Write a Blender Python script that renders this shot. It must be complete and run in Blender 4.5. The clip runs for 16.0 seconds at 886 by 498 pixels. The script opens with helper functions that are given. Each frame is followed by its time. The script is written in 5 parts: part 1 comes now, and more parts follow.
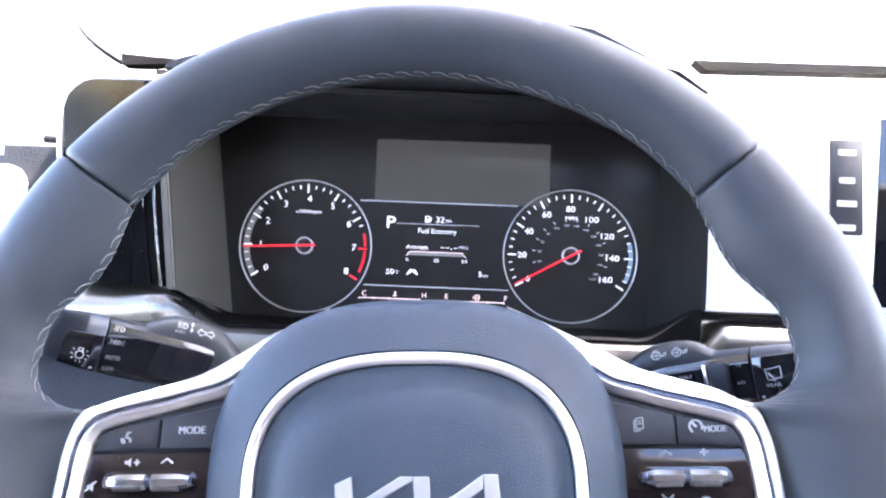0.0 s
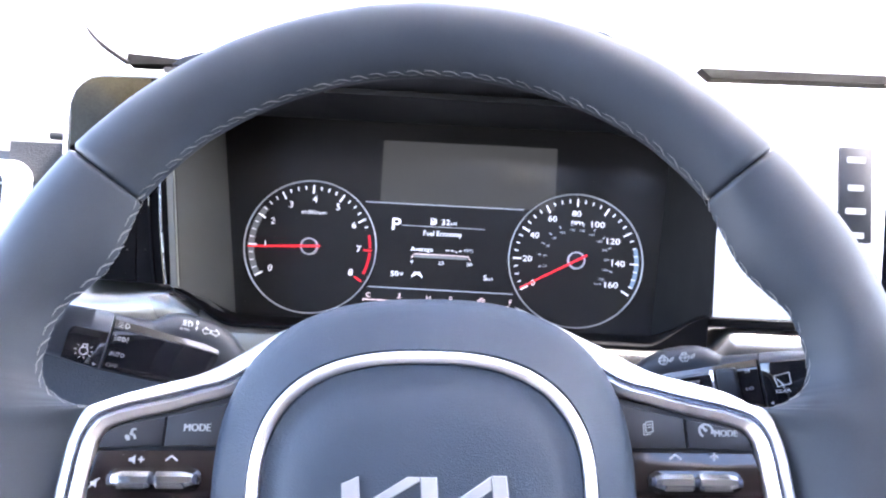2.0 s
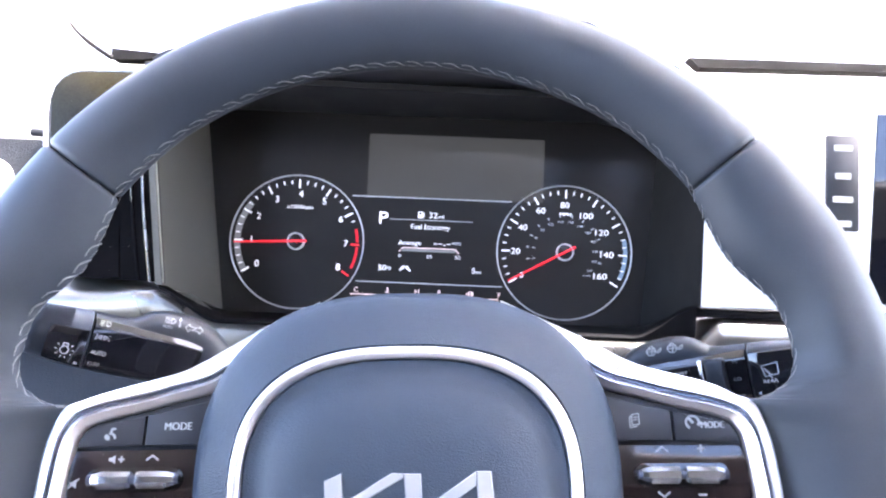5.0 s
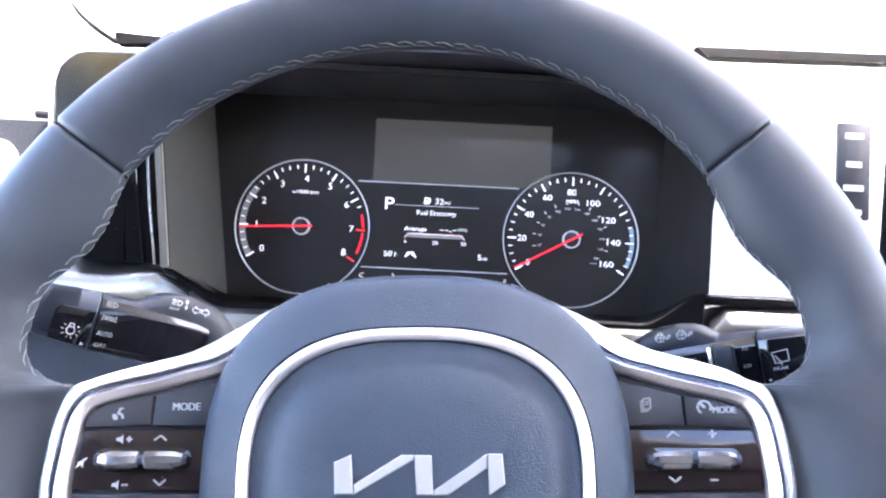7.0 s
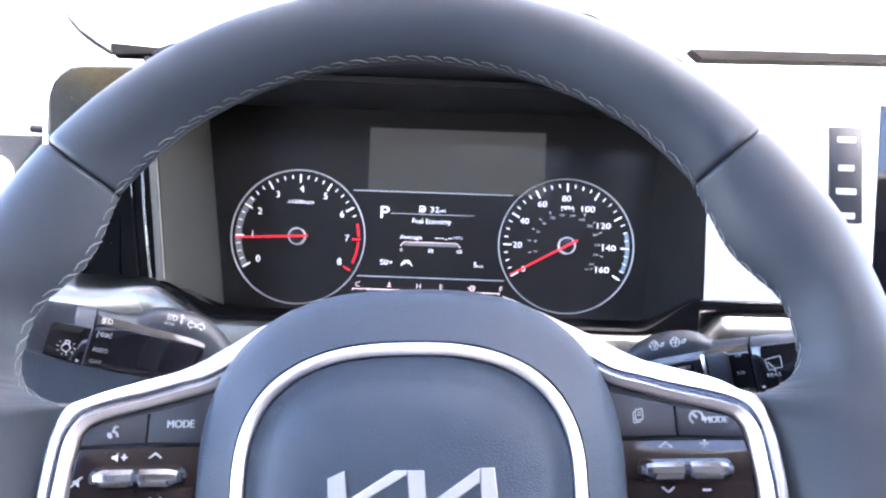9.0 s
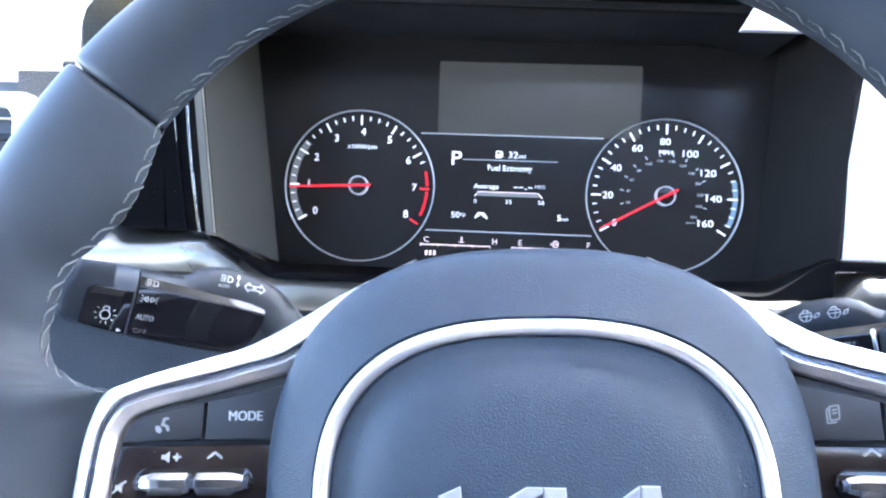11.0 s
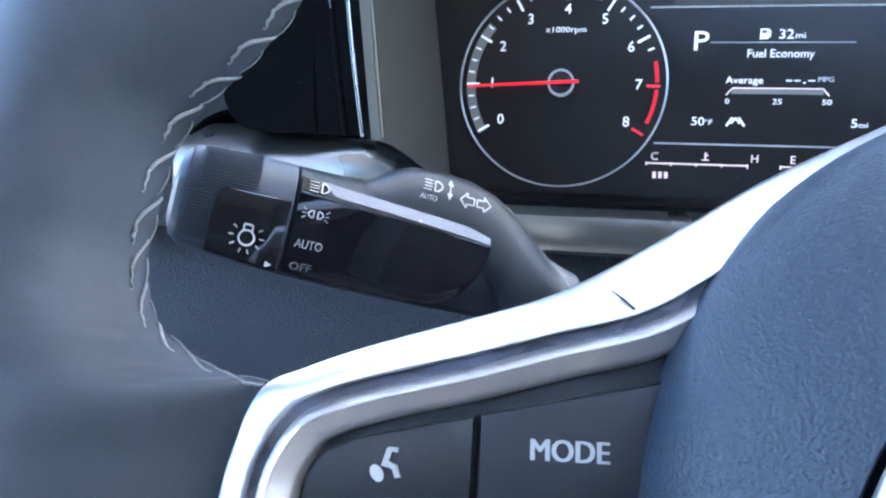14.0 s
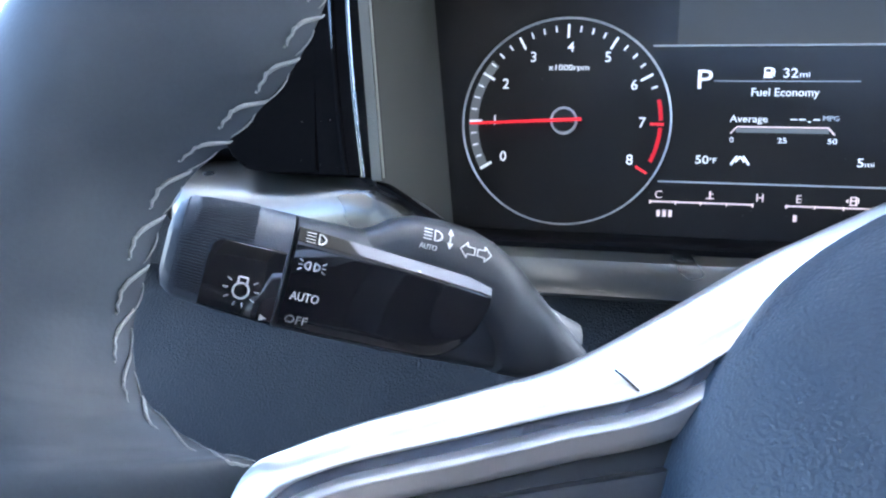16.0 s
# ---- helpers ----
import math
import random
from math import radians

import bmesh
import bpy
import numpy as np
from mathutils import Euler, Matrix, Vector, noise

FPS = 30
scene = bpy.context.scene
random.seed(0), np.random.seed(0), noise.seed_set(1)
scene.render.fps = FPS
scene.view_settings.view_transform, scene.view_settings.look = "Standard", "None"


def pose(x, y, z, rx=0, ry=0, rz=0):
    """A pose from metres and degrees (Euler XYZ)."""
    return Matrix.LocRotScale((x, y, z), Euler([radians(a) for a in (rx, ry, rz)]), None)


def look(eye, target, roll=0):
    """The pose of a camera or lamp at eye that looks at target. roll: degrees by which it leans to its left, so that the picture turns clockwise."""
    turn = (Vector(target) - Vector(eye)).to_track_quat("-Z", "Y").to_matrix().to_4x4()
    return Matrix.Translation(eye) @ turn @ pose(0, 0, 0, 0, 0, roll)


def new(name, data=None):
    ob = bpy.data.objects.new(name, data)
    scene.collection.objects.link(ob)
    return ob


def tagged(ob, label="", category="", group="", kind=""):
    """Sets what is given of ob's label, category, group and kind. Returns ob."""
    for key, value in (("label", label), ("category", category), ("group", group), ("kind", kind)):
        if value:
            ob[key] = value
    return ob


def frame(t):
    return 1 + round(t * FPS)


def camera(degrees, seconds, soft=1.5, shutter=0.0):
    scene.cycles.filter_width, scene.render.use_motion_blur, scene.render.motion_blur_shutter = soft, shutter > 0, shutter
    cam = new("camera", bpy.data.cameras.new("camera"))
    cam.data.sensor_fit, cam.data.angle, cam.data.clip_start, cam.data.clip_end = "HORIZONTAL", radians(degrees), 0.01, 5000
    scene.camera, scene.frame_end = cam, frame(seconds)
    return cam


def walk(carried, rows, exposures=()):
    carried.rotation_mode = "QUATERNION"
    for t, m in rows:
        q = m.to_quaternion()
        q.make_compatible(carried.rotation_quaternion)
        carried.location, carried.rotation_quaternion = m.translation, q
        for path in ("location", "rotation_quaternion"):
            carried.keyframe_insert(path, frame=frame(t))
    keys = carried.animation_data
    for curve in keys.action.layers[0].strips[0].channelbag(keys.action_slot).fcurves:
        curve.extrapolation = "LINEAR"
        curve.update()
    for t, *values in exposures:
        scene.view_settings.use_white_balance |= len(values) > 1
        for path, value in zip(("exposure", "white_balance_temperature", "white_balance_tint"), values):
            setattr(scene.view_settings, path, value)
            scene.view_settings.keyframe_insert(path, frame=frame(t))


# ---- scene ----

# ---------------------------------------------------------------- camera and path
# DASH: the frame of the instrument panel; its face leans back 12 degrees. x right, y into the dash, z up along the face.
DASH = pose(0, 0, 1.05, -12, 0, 0)
cam = camera(62.19, 16.0, 2.2)
ROWS = [
    (0, 0.0161, -0.5539, -0.0335, 1.22, 3.63, 2.33),
    (0.5, 0.0136, -0.5548, -0.0341, 1.59, 4.00, 2.69),
    (1, 0.0150, -0.5544, -0.0341, 1.33, 4.42, 2.67),
    (1.5, 0.0147, -0.5526, -0.0353, 1.02, 4.34, 3.01),
    (2, 0.0125, -0.5517, -0.0362, 1.26, 4.12, 3.14),
    (2.5, 0.0118, -0.5498, -0.0371, 0.92, 3.99, 3.25),
    (3, 0.0147, -0.5498, -0.0363, 0.77, 4.07, 2.80),
    (3.5, 0.0161, -0.5484, -0.0368, 0.67, 3.92, 2.71),
    (4.6, 0.0163, -0.5481, -0.0361, 0.68, 3.65, 2.50),
    (5.8, 0.0164, -0.5478, -0.0354, 0.71, 3.38, 2.34),
    (6, 0.0141, -0.5458, -0.0378, 0.68, 2.99, 2.70),
    (6.5, 0.0125, -0.5454, -0.0391, 0.51, 3.06, 2.98),
    (7, 0.0126, -0.5454, -0.0392, 0.72, 2.91, 2.93),
    (7.5, 0.0132, -0.5457, -0.0387, 0.50, 3.12, 2.90),
    (8, 0.0136, -0.5467, -0.0382, 0.81, 2.99, 2.58),
    (9.2, 0.0165, -0.5470, -0.0336, 0.70, 3.05, 2.00),
    (10.3, 0.0180, -0.5448, -0.0295, 0.50, 3.02, 1.70),
    (10.5, 0.0101, -0.5281, -0.0325, 0.55, 1.96, 2.02),
    (10.6, 0.0040, -0.5196, -0.0333, 1.90, 1.20, 1.80),
    (11, -0.0122, -0.4864, -0.0341, 3.56, -0.69, 2.27),
    (11.5, -0.0312, -0.4519, -0.0324, 6.08, -2.60, 2.43),
    (12, -0.0419, -0.4150, -0.0383, 7.31, -4.57, 2.65),
    (12.5, -0.0520, -0.3951, -0.0449, 7.72, -5.78, 3.09),
    (13, -0.0638, -0.3878, -0.0466, 8.64, -7.66, 3.31),
    (13.5, -0.0761, -0.3745, -0.0538, 10.53, -5.53, 1.97),
    (14, -0.0791, -0.3695, -0.0554, 11.75, -4.39, 2.31),
    (14.5, -0.0793, -0.3644, -0.0561, 12.15, -4.38, 2.26),
    (15, -0.0813, -0.3616, -0.0548, 12.58, -3.53, 2.10),
    (15.5, -0.0805, -0.3625, -0.0531, 12.46, -3.23, 2.47),
    (16, -0.0792, -0.3651, -0.0493, 12.14, -2.45, 2.49),
]
EXPOSURE = ((0, 4.43, 6400, 23), (10.3, 4.43, 6400, 23), (11.0, 4.45, 5850, 14), (12.5, 4.24, 5500, 10), (14, 3.94, 5650, 11), (16, 3.90, 5800, 11))
walk(cam, [(t, DASH @ pose(x, y, z, 0, 0, yaw) @ pose(0, 0, 0, 90 + pitch) @ pose(0, 0, 0, 0, 0, roll))
           for t, x, y, z, yaw, pitch, roll in ROWS], EXPOSURE)

# ---------------------------------------------------------------- daylight
SUN_UP, SUN_TURN = 58.0, 78.0          # degrees above the horizon; from straight ahead towards the right
world = bpy.data.worlds.new("sky")
scene.world = world
world.use_nodes = True
sky = world.node_tree.nodes.new("ShaderNodeTexSky")
sky.sky_type, sky.sun_disc = "NISHITA", False
sky.sun_elevation, sky.sun_rotation = radians(SUN_UP), radians(SUN_TURN)
back = world.node_tree.nodes["Background"]
back.inputs["Strength"].default_value = 0.15
world.node_tree.links.new(sky.outputs["Color"], back.inputs["Color"])
sun = new("sun", bpy.data.lights.new("sun", "SUN"))
sun.data.energy, sun.data.angle, sun.data.color = 4.0, radians(0.5), (1.0, 0.95, 0.88)
sun.matrix_world = look((math.sin(radians(SUN_TURN)) * math.cos(radians(SUN_UP)), math.cos(radians(SUN_TURN)) * math.cos(radians(SUN_UP)),
                         math.sin(radians(SUN_UP))), (0, 0, 0))


# ---------------------------------------------------------------- materials
def material(name, color, rough=0.5, metal=0.0, grain=0.0, size=900.0, vary=0.12, emit=0.0, coat=0.0, spec=0.5, wear=0.08, dust=0.0):
    """A surface with two scales of tone, uneven gloss and fine relief. size: cells of the grain per metre."""
    m = bpy.data.materials.new(name)
    m.use_nodes = True
    nt = m.node_tree
    b = nt.nodes["Principled BSDF"]
    b.inputs["Metallic"].default_value = metal
    b.inputs["Specular IOR Level"].default_value = spec
    b.inputs["Coat Weight"].default_value = coat
    b.inputs["Coat Roughness"].default_value = 0.04
    co = nt.nodes.new("ShaderNodeTexCoord")
    big = nt.nodes.new("ShaderNodeTexNoise")
    big.inputs["Scale"].default_value, big.inputs["Detail"].default_value = 22.0, 3.0
    fine = nt.nodes.new("ShaderNodeTexNoise")
    fine.inputs["Scale"].default_value, fine.inputs["Detail"].default_value = size, 2.0
    for n in (big, fine):
        nt.links.new(co.outputs["Object"], n.inputs["Vector"])
    add = nt.nodes.new("ShaderNodeMath")
    add.operation = "MULTIPLY_ADD"
    nt.links.new(fine.outputs["Fac"], add.inputs[0])
    add.inputs[1].default_value = 0.5
    nt.links.new(big.outputs["Fac"], add.inputs[2])
    ramp = nt.nodes.new("ShaderNodeMapRange")
    ramp.inputs["From Min"].default_value, ramp.inputs["From Max"].default_value = 0.45, 1.05
    ramp.inputs["To Min"].default_value, ramp.inputs["To Max"].default_value = 1 - vary, 1 + vary
    nt.links.new(add.outputs[0], ramp.inputs["Value"])
    tone = nt.nodes.new("ShaderNodeVectorMath")
    tone.operation = "SCALE"
    tone.inputs[0].default_value = color
    nt.links.new(ramp.outputs[0], tone.inputs["Scale"])
    nt.links.new(tone.outputs[0], b.inputs["Base Color"])
    gl = nt.nodes.new("ShaderNodeMapRange")
    gl.inputs["From Min"].default_value, gl.inputs["From Max"].default_value = 0.3, 0.7
    gl.inputs["To Min"].default_value, gl.inputs["To Max"].default_value = max(0.02, rough - wear), min(1, rough + wear)
    nt.links.new(big.outputs["Fac"], gl.inputs["Value"])
    nt.links.new(gl.outputs[0], b.inputs["Roughness"])
    if grain:
        cell = nt.nodes.new("ShaderNodeTexVoronoi")
        cell.feature = "SMOOTH_F1"
        cell.inputs["Scale"].default_value = size
        nt.links.new(co.outputs["Object"], cell.inputs["Vector"])
        mix = nt.nodes.new("ShaderNodeMath")
        mix.operation = "MULTIPLY_ADD"
        nt.links.new(cell.outputs["Distance"], mix.inputs[0])
        mix.inputs[1].default_value = 1.0
        nt.links.new(fine.outputs["Fac"], mix.inputs[2])
        bump = nt.nodes.new("ShaderNodeBump")
        bump.inputs["Strength"].default_value, bump.inputs["Distance"].default_value = grain, 0.0004
        nt.links.new(mix.outputs[0], bump.inputs["Height"])
        nt.links.new(bump.outputs["Normal"], b.inputs["Normal"])
    if dust:
        speck = nt.nodes.new("ShaderNodeTexVoronoi")
        speck.inputs["Scale"].default_value = 260.0
        nt.links.new(co.outputs["Object"], speck.inputs["Vector"])
        near = nt.nodes.new("ShaderNodeMapRange")
        near.inputs["From Min"].default_value, near.inputs["From Max"].default_value = 0.03, 0.075
        near.inputs["To Min"].default_value, near.inputs["To Max"].default_value = dust, 0.0
        nt.links.new(speck.outputs["Distance"], near.inputs["Value"])
        some = nt.nodes.new("ShaderNodeMath")
        some.operation = "MULTIPLY"
        pick = nt.nodes.new("ShaderNodeSeparateColor")
        nt.links.new(speck.outputs["Color"], pick.inputs["Color"])
        few = nt.nodes.new("ShaderNodeMath")
        few.operation, few.inputs[1].default_value = "GREATER_THAN", 0.86
        nt.links.new(pick.outputs["Red"], few.inputs[0])
        nt.links.new(near.outputs[0], some.inputs[0])
        nt.links.new(few.outputs[0], some.inputs[1])
        lint = nt.nodes.new("ShaderNodeMix")
        lint.data_type = "RGBA"
        lint.inputs["B"].default_value = (0.4, 0.39, 0.37, 1)
        nt.links.new(some.outputs[0], lint.inputs["Factor"])
        nt.links.new(tone.outputs[0], lint.inputs["A"])
        nt.links.new(lint.outputs["Result"], b.inputs["Base Color"])
    if emit:
        b.inputs["Emission Color"].default_value = (*color, 1)
        b.inputs["Emission Strength"].default_value = emit
    return m


LEATHER = material("smooth_black_leather", (0.0240, 0.0300, 0.0375), 0.52, grain=0.05, size=1500, spec=0.34)
PAD = material("grained_black_pad", (0.0165, 0.0280, 0.0445), 0.5, grain=0.42, size=2100, spec=0.37)
SOFT = material("grained_soft_dash", (0.024, 0.027, 0.034), 0.5, grain=1.6, size=1250)
KNEE = material("dark_grained_lower_dash", (0.013, 0.016, 0.022), 0.55, grain=1.3, size=1250, spec=0.3)
# Sunlight on the dash top is put into this paler base colour.
DASH_TOP = material("dash_top_painted_sunlit", (0.22, 0.21, 0.2), 0.75, grain=0.6, size=600)
THREAD = material("pale_grey_thread", (0.175, 0.175, 0.172), 0.7, grain=0.4, size=3000)
CHROME = material("satin_chrome", (0.88, 0.88, 0.89), 0.24, 1.0, wear=0.06, vary=0.04)
BAND = material("bright_satin_chrome", (0.92, 0.92, 0.93), 0.30, 1.0, wear=0.04, vary=0.03)
RING = material("soft_satin_chrome", (0.72, 0.70, 0.705), 0.46, 1.0, wear=0.05, vary=0.04)
SILVER = material("satin_silver_trim", (0.58, 0.58, 0.57), 0.36, 0.9, wear=0.06, vary=0.05)
STRIP = material("brushed_silver_strip", (0.265, 0.257, 0.240), 0.30, 0.95, wear=0.05, vary=0.06)
ROLLER = material("turned_grey_metal", (0.66, 0.665, 0.68), 0.17, 1.0, wear=0.05, vary=0.05)
SLOPE = material("satin_grey_metal", (0.72, 0.67, 0.64), 0.42, 0.9, wear=0.05, vary=0.05)
GROOVE = material("dark_satin_groove", (0.05, 0.056, 0.075), 0.25, 0.4, vary=0.1)
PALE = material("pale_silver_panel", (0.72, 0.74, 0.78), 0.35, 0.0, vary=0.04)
GLOSS = material("gloss_black", (0.006, 0.006, 0.007), 0.06, wear=0.03, vary=0.3, coat=0.3)
PANEL = material("polished_black_panel", (0.005, 0.005, 0.006), 0.05, wear=0.02, vary=0.3, coat=0.2, spec=0.5, dust=0.5)
# Dusty black gloss; its brown tint is reflected light put into the colour.
PIANO = material("dusty_black_gloss_brown_reflection", (0.0125, 0.0088, 0.0085), 0.10, wear=0.05, vary=0.4, spec=0.5, dust=0.5)
BUTTON = material("matte_black_button", (0.0155, 0.0175, 0.022), 0.45, grain=0.05, size=2500, spec=0.32)
PLASTIC = material("satin_black_plastic", (0.008, 0.0105, 0.015), 0.42, grain=0.1, size=2500, spec=0.32)
LINING = material("matte_black_lining_and_shade", (0.016, 0.0152, 0.015), 0.65, grain=0.2, size=2000, spec=0.12)
SATIN = material("satin_dark_knob", (0.016, 0.022, 0.033), 0.50, grain=0.06, size=2500, spec=0.36, dust=0.5)
EDGE = material("pale_edge_catchlight", (0.26, 0.25, 0.21), 0.5, vary=0.1)
CHEEK = material("deep_black_gloss", (0.004, 0.004, 0.0045), 0.3, wear=0.05, vary=0.2, spec=0.0, dust=0.5)
SIDE = material("pebbled_dark_side", (0.013, 0.0145, 0.017), 0.6, grain=1.4, size=1300, spec=0.2)
# The olive base colour paints an outdoor reflection on black gloss.
CORNER = material("olive_reflection_gloss", (0.022, 0.020, 0.013), 0.12, wear=0.04, vary=0.5, spec=0.06, dust=0.5)
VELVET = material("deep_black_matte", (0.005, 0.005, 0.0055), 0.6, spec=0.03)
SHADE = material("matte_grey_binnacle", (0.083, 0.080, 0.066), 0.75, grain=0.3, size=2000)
FACE = material("smoked_cluster_lens", (0.021, 0.0195, 0.019), 0.26, wear=0.0, vary=0.05, spec=0.35, dust=0.25)
TFT = material("grey_display_glow", (0.05, 0.05, 0.047), 0.15, vary=0.05, emit=0.045, spec=0.15)
MARK = material("pale_printed_mark", (0.27, 0.282, 0.294), 0.5, vary=0.03)
BADGE = material("flat_silver_badge", (0.22, 0.225, 0.235), 0.5, vary=0.04)
PRINT = material("soft_printed_mark", (0.27, 0.28, 0.295), 0.5, vary=0.03)
MARK_DIM = material("dim_printed_mark", (0.12, 0.123, 0.126), 0.5, vary=0.03)
LIT = material("lit_white_mark", (0.9, 0.92, 0.95), 0.5, vary=0.02, emit=0.055)
LIT_DIM = material("lit_grey_mark", (0.5, 0.52, 0.55), 0.5, vary=0.02, emit=0.013)
LIT_GREY = material("lit_band_mark", (0.16, 0.17, 0.17), 0.5, vary=0.02, emit=0.025)
LIT_RED = material("lit_red_mark", (0.95, 0.02, 0.03), 0.4, vary=0.02, emit=0.058)
LIT_CRIMSON = material("lit_crimson_band", (0.6, 0.004, 0.014), 0.5, vary=0.02, emit=0.05)
LIT_BLUE = material("lit_steel_blue_mark", (0.2, 0.3, 0.4), 0.4, vary=0.02, emit=0.018)
LIT_WARM = material("lit_pinkish_mark", (0.9, 0.7, 0.66), 0.4, vary=0.02, emit=0.048)
RUBBER = material("black_rubber_seal", (0.008, 0.008, 0.0085), 0.7, spec=0.2)
SEAL = material("dull_black_seal", (0.0035, 0.0035, 0.0036), 0.85, spec=0.04)
LINER = material("light_grey_headliner", (0.5, 0.49, 0.47), 0.9, grain=0.5, size=1200)
CARPET = material("dark_grey_carpet", (0.04, 0.04, 0.042), 0.95, grain=0.8, size=1500)
PAINT = material("white_car_paint", (0.75, 0.75, 0.76), 0.25, coat=0.6, vary=0.03)
ASPHALT = material("pale_dry_concrete", (0.30, 0.295, 0.285), 0.9, grain=0.6, size=150, vary=0.25)
GLASS = bpy.data.materials.new("window_glass")
GLASS.use_nodes = True
_g = GLASS.node_tree.nodes["Principled BSDF"]
_g.inputs["Transmission Weight"].default_value = 1.0
_g.inputs["Roughness"].default_value = 0.0
_g.inputs["IOR"].default_value = 1.45
_g.inputs["Base Color"].default_value = (0.96, 0.98, 0.97, 1)


# ---------------------------------------------------------------- building helpers
def part(name, bm, mat, parent=None, label="", smooth=40):
    """Links a bmesh as one mesh object under a thing or a part."""
    bmesh.ops.recalc_face_normals(bm, faces=bm.faces)
    me = bpy.data.meshes.new(name)
    bm.to_mesh(me)
    bm.free()
    return part_mesh(name, me, mat, parent, label, smooth)


def part_mesh(name, me, mat, parent=None, label="", smooth=40):
    if not me.materials:
        me.materials.append(mat)
    if smooth:
        me.polygons.foreach_set("use_smooth", [True] * len(me.polygons))
        me.set_sharp_from_angle(angle=radians(smooth))
    ob = new(name, me)
    ob.parent = parent
    if label:
        tagged(ob, label)
    return ob


def thing(name, matrix, label, category, group="", kind=""):
    ob = new(name)
    ob.empty_display_size = 0.02
    ob.matrix_world = matrix
    return tagged(ob, label, category, group, kind)


def loft(rings, closed_ring=True, caps=True, closed_path=False):
    bm = bmesh.new()
    vs = [[bm.verts.new(p) for p in ring] for ring in rings]
    n = len(vs[0])
    pairs = list(zip(vs, vs[1:])) + ([(vs[-1], vs[0])] if closed_path else [])
    for a, b in pairs:
        for i in range(n if closed_ring else n - 1):
            j = (i + 1) % n
            bm.faces.new((a[i], a[j], b[j], b[i]))
    if caps and closed_ring and not closed_path:
        bm.faces.new(vs[0])
        bm.faces.new(vs[-1])
    return bm


def tube(points, radius, sides=8, closed=False):
    """A round tube along points; radius may be a list."""
    pts = [Vector(p) for p in points]
    n = len(pts)
    rings, side = [], None
    for i, p in enumerate(pts):
        a, b = (pts[i - 1], pts[(i + 1) % n]) if closed else (pts[max(i - 1, 0)], pts[min(i + 1, n - 1)])
        d = (b - a).normalized()
        if side is None:
            side = d.orthogonal().normalized()
        side = (side - d * side.dot(d)).normalized()
        up = d.cross(side)
        r = radius[i] if isinstance(radius, (list, tuple)) else radius
        rings.append([p + r * (math.cos(2 * math.pi * k / sides) * side + math.sin(2 * math.pi * k / sides) * up) for k in range(sides)])
    return loft(rings, True, True, closed)


def join(*bms):
    out = bmesh.new()
    for b in bms:
        me = bpy.data.meshes.new("tmp")
        b.to_mesh(me)
        b.free()
        out.from_mesh(me)
        bpy.data.meshes.remove(me)
    return out


def prism(poly, z0, z1, bevel=0.0, segments=2):
    """A polygon in x and y, raised from z0 to z1, with its front edges rounded."""
    bm = bmesh.new()
    low = [bm.verts.new((x, y, z0)) for x, y in poly]
    top = [bm.verts.new((x, y, z1)) for x, y in poly]
    bm.faces.new(low)
    face = bm.faces.new(top)
    n = len(poly)
    for i in range(n):
        bm.faces.new((low[i], low[(i + 1) % n], top[(i + 1) % n], top[i]))
    if bevel:
        bmesh.ops.bevel(bm, geom=list(face.edges), offset=bevel, segments=segments, profile=0.6, affect="EDGES", clamp_overlap=True)
    return bm


def box(x0, x1, y0, y1, z0, z1, bevel=0.0, segments=2):
    bm = bmesh.new()
    bmesh.ops.create_cube(bm, size=1)
    for v in bm.verts:
        v.co = Vector(((x0 + x1) / 2 + v.co.x * (x1 - x0), (y0 + y1) / 2 + v.co.y * (y1 - y0), (z0 + z1) / 2 + v.co.z * (z1 - z0)))
    if bevel:
        bmesh.ops.bevel(bm, geom=list(bm.edges), offset=bevel, segments=segments, profile=0.5, affect="EDGES", clamp_overlap=True)
    return bm


def smooth_path(pts, per=6, closed=False):
    """Catmull-Rom through the points."""
    pts = [Vector(p) for p in pts]
    n, out = len(pts), []
    for i in range(n if closed else n - 1):
        p0, p1, p2, p3 = (pts[(i + k) % n] if closed else pts[min(max(i + k, 0), n - 1)] for k in (-1, 0, 1, 2))
        for k in range(per):
            t = k / per
            out.append(0.5 * ((2 * p1) + (p2 - p0) * t + (2 * p0 - 5 * p1 + 4 * p2 - p3) * t * t + (3 * p1 - p0 - 3 * p2 + p3) * t ** 3))
    if not closed:
        out.append(pts[-1])
    return out


def strip(path, profile, widths=None):
    """A band along a path in the x-y plane: profile rows of (inwards, height); inwards lies to the path's left."""
    rings = []
    n = len(path)
    for i, p in enumerate(path):
        d = (path[min(i + 1, n - 1)] - path[max(i - 1, 0)]).normalized()
        side = Vector((-d.y, d.x, 0))
        k = widths[i] if widths else 1.0
        rings.append([p + side * (a * k) + Vector((0, 0, h)) for a, h in profile])
    return loft(rings, True, True)


def arc_band(r0, r1, a0, a1, z0, z1, steps=24):
    """A flat curved band between two radii and two angles in degrees."""
    rings = []
    for i in range(steps + 1):
        a = radians(a0 + (a1 - a0) * i / steps)
        c, s = math.cos(a), math.sin(a)
        rings.append([Vector((c * r, s * r, z)) for r, z in ((r0, z0), (r1, z0), (r1, z1), (r0, z1))])
    return loft(rings)


def ring_tube(cx, cy, r, minor, z, steps=72, sides=8):
    return tube([(cx + r * math.cos(2 * math.pi * i / steps), cy + r * math.sin(2 * math.pi * i / steps), z) for i in range(steps)], minor, sides, True)


def shift(bm, m):
    bmesh.ops.transform(bm, matrix=m, verts=bm.verts)
    return bm


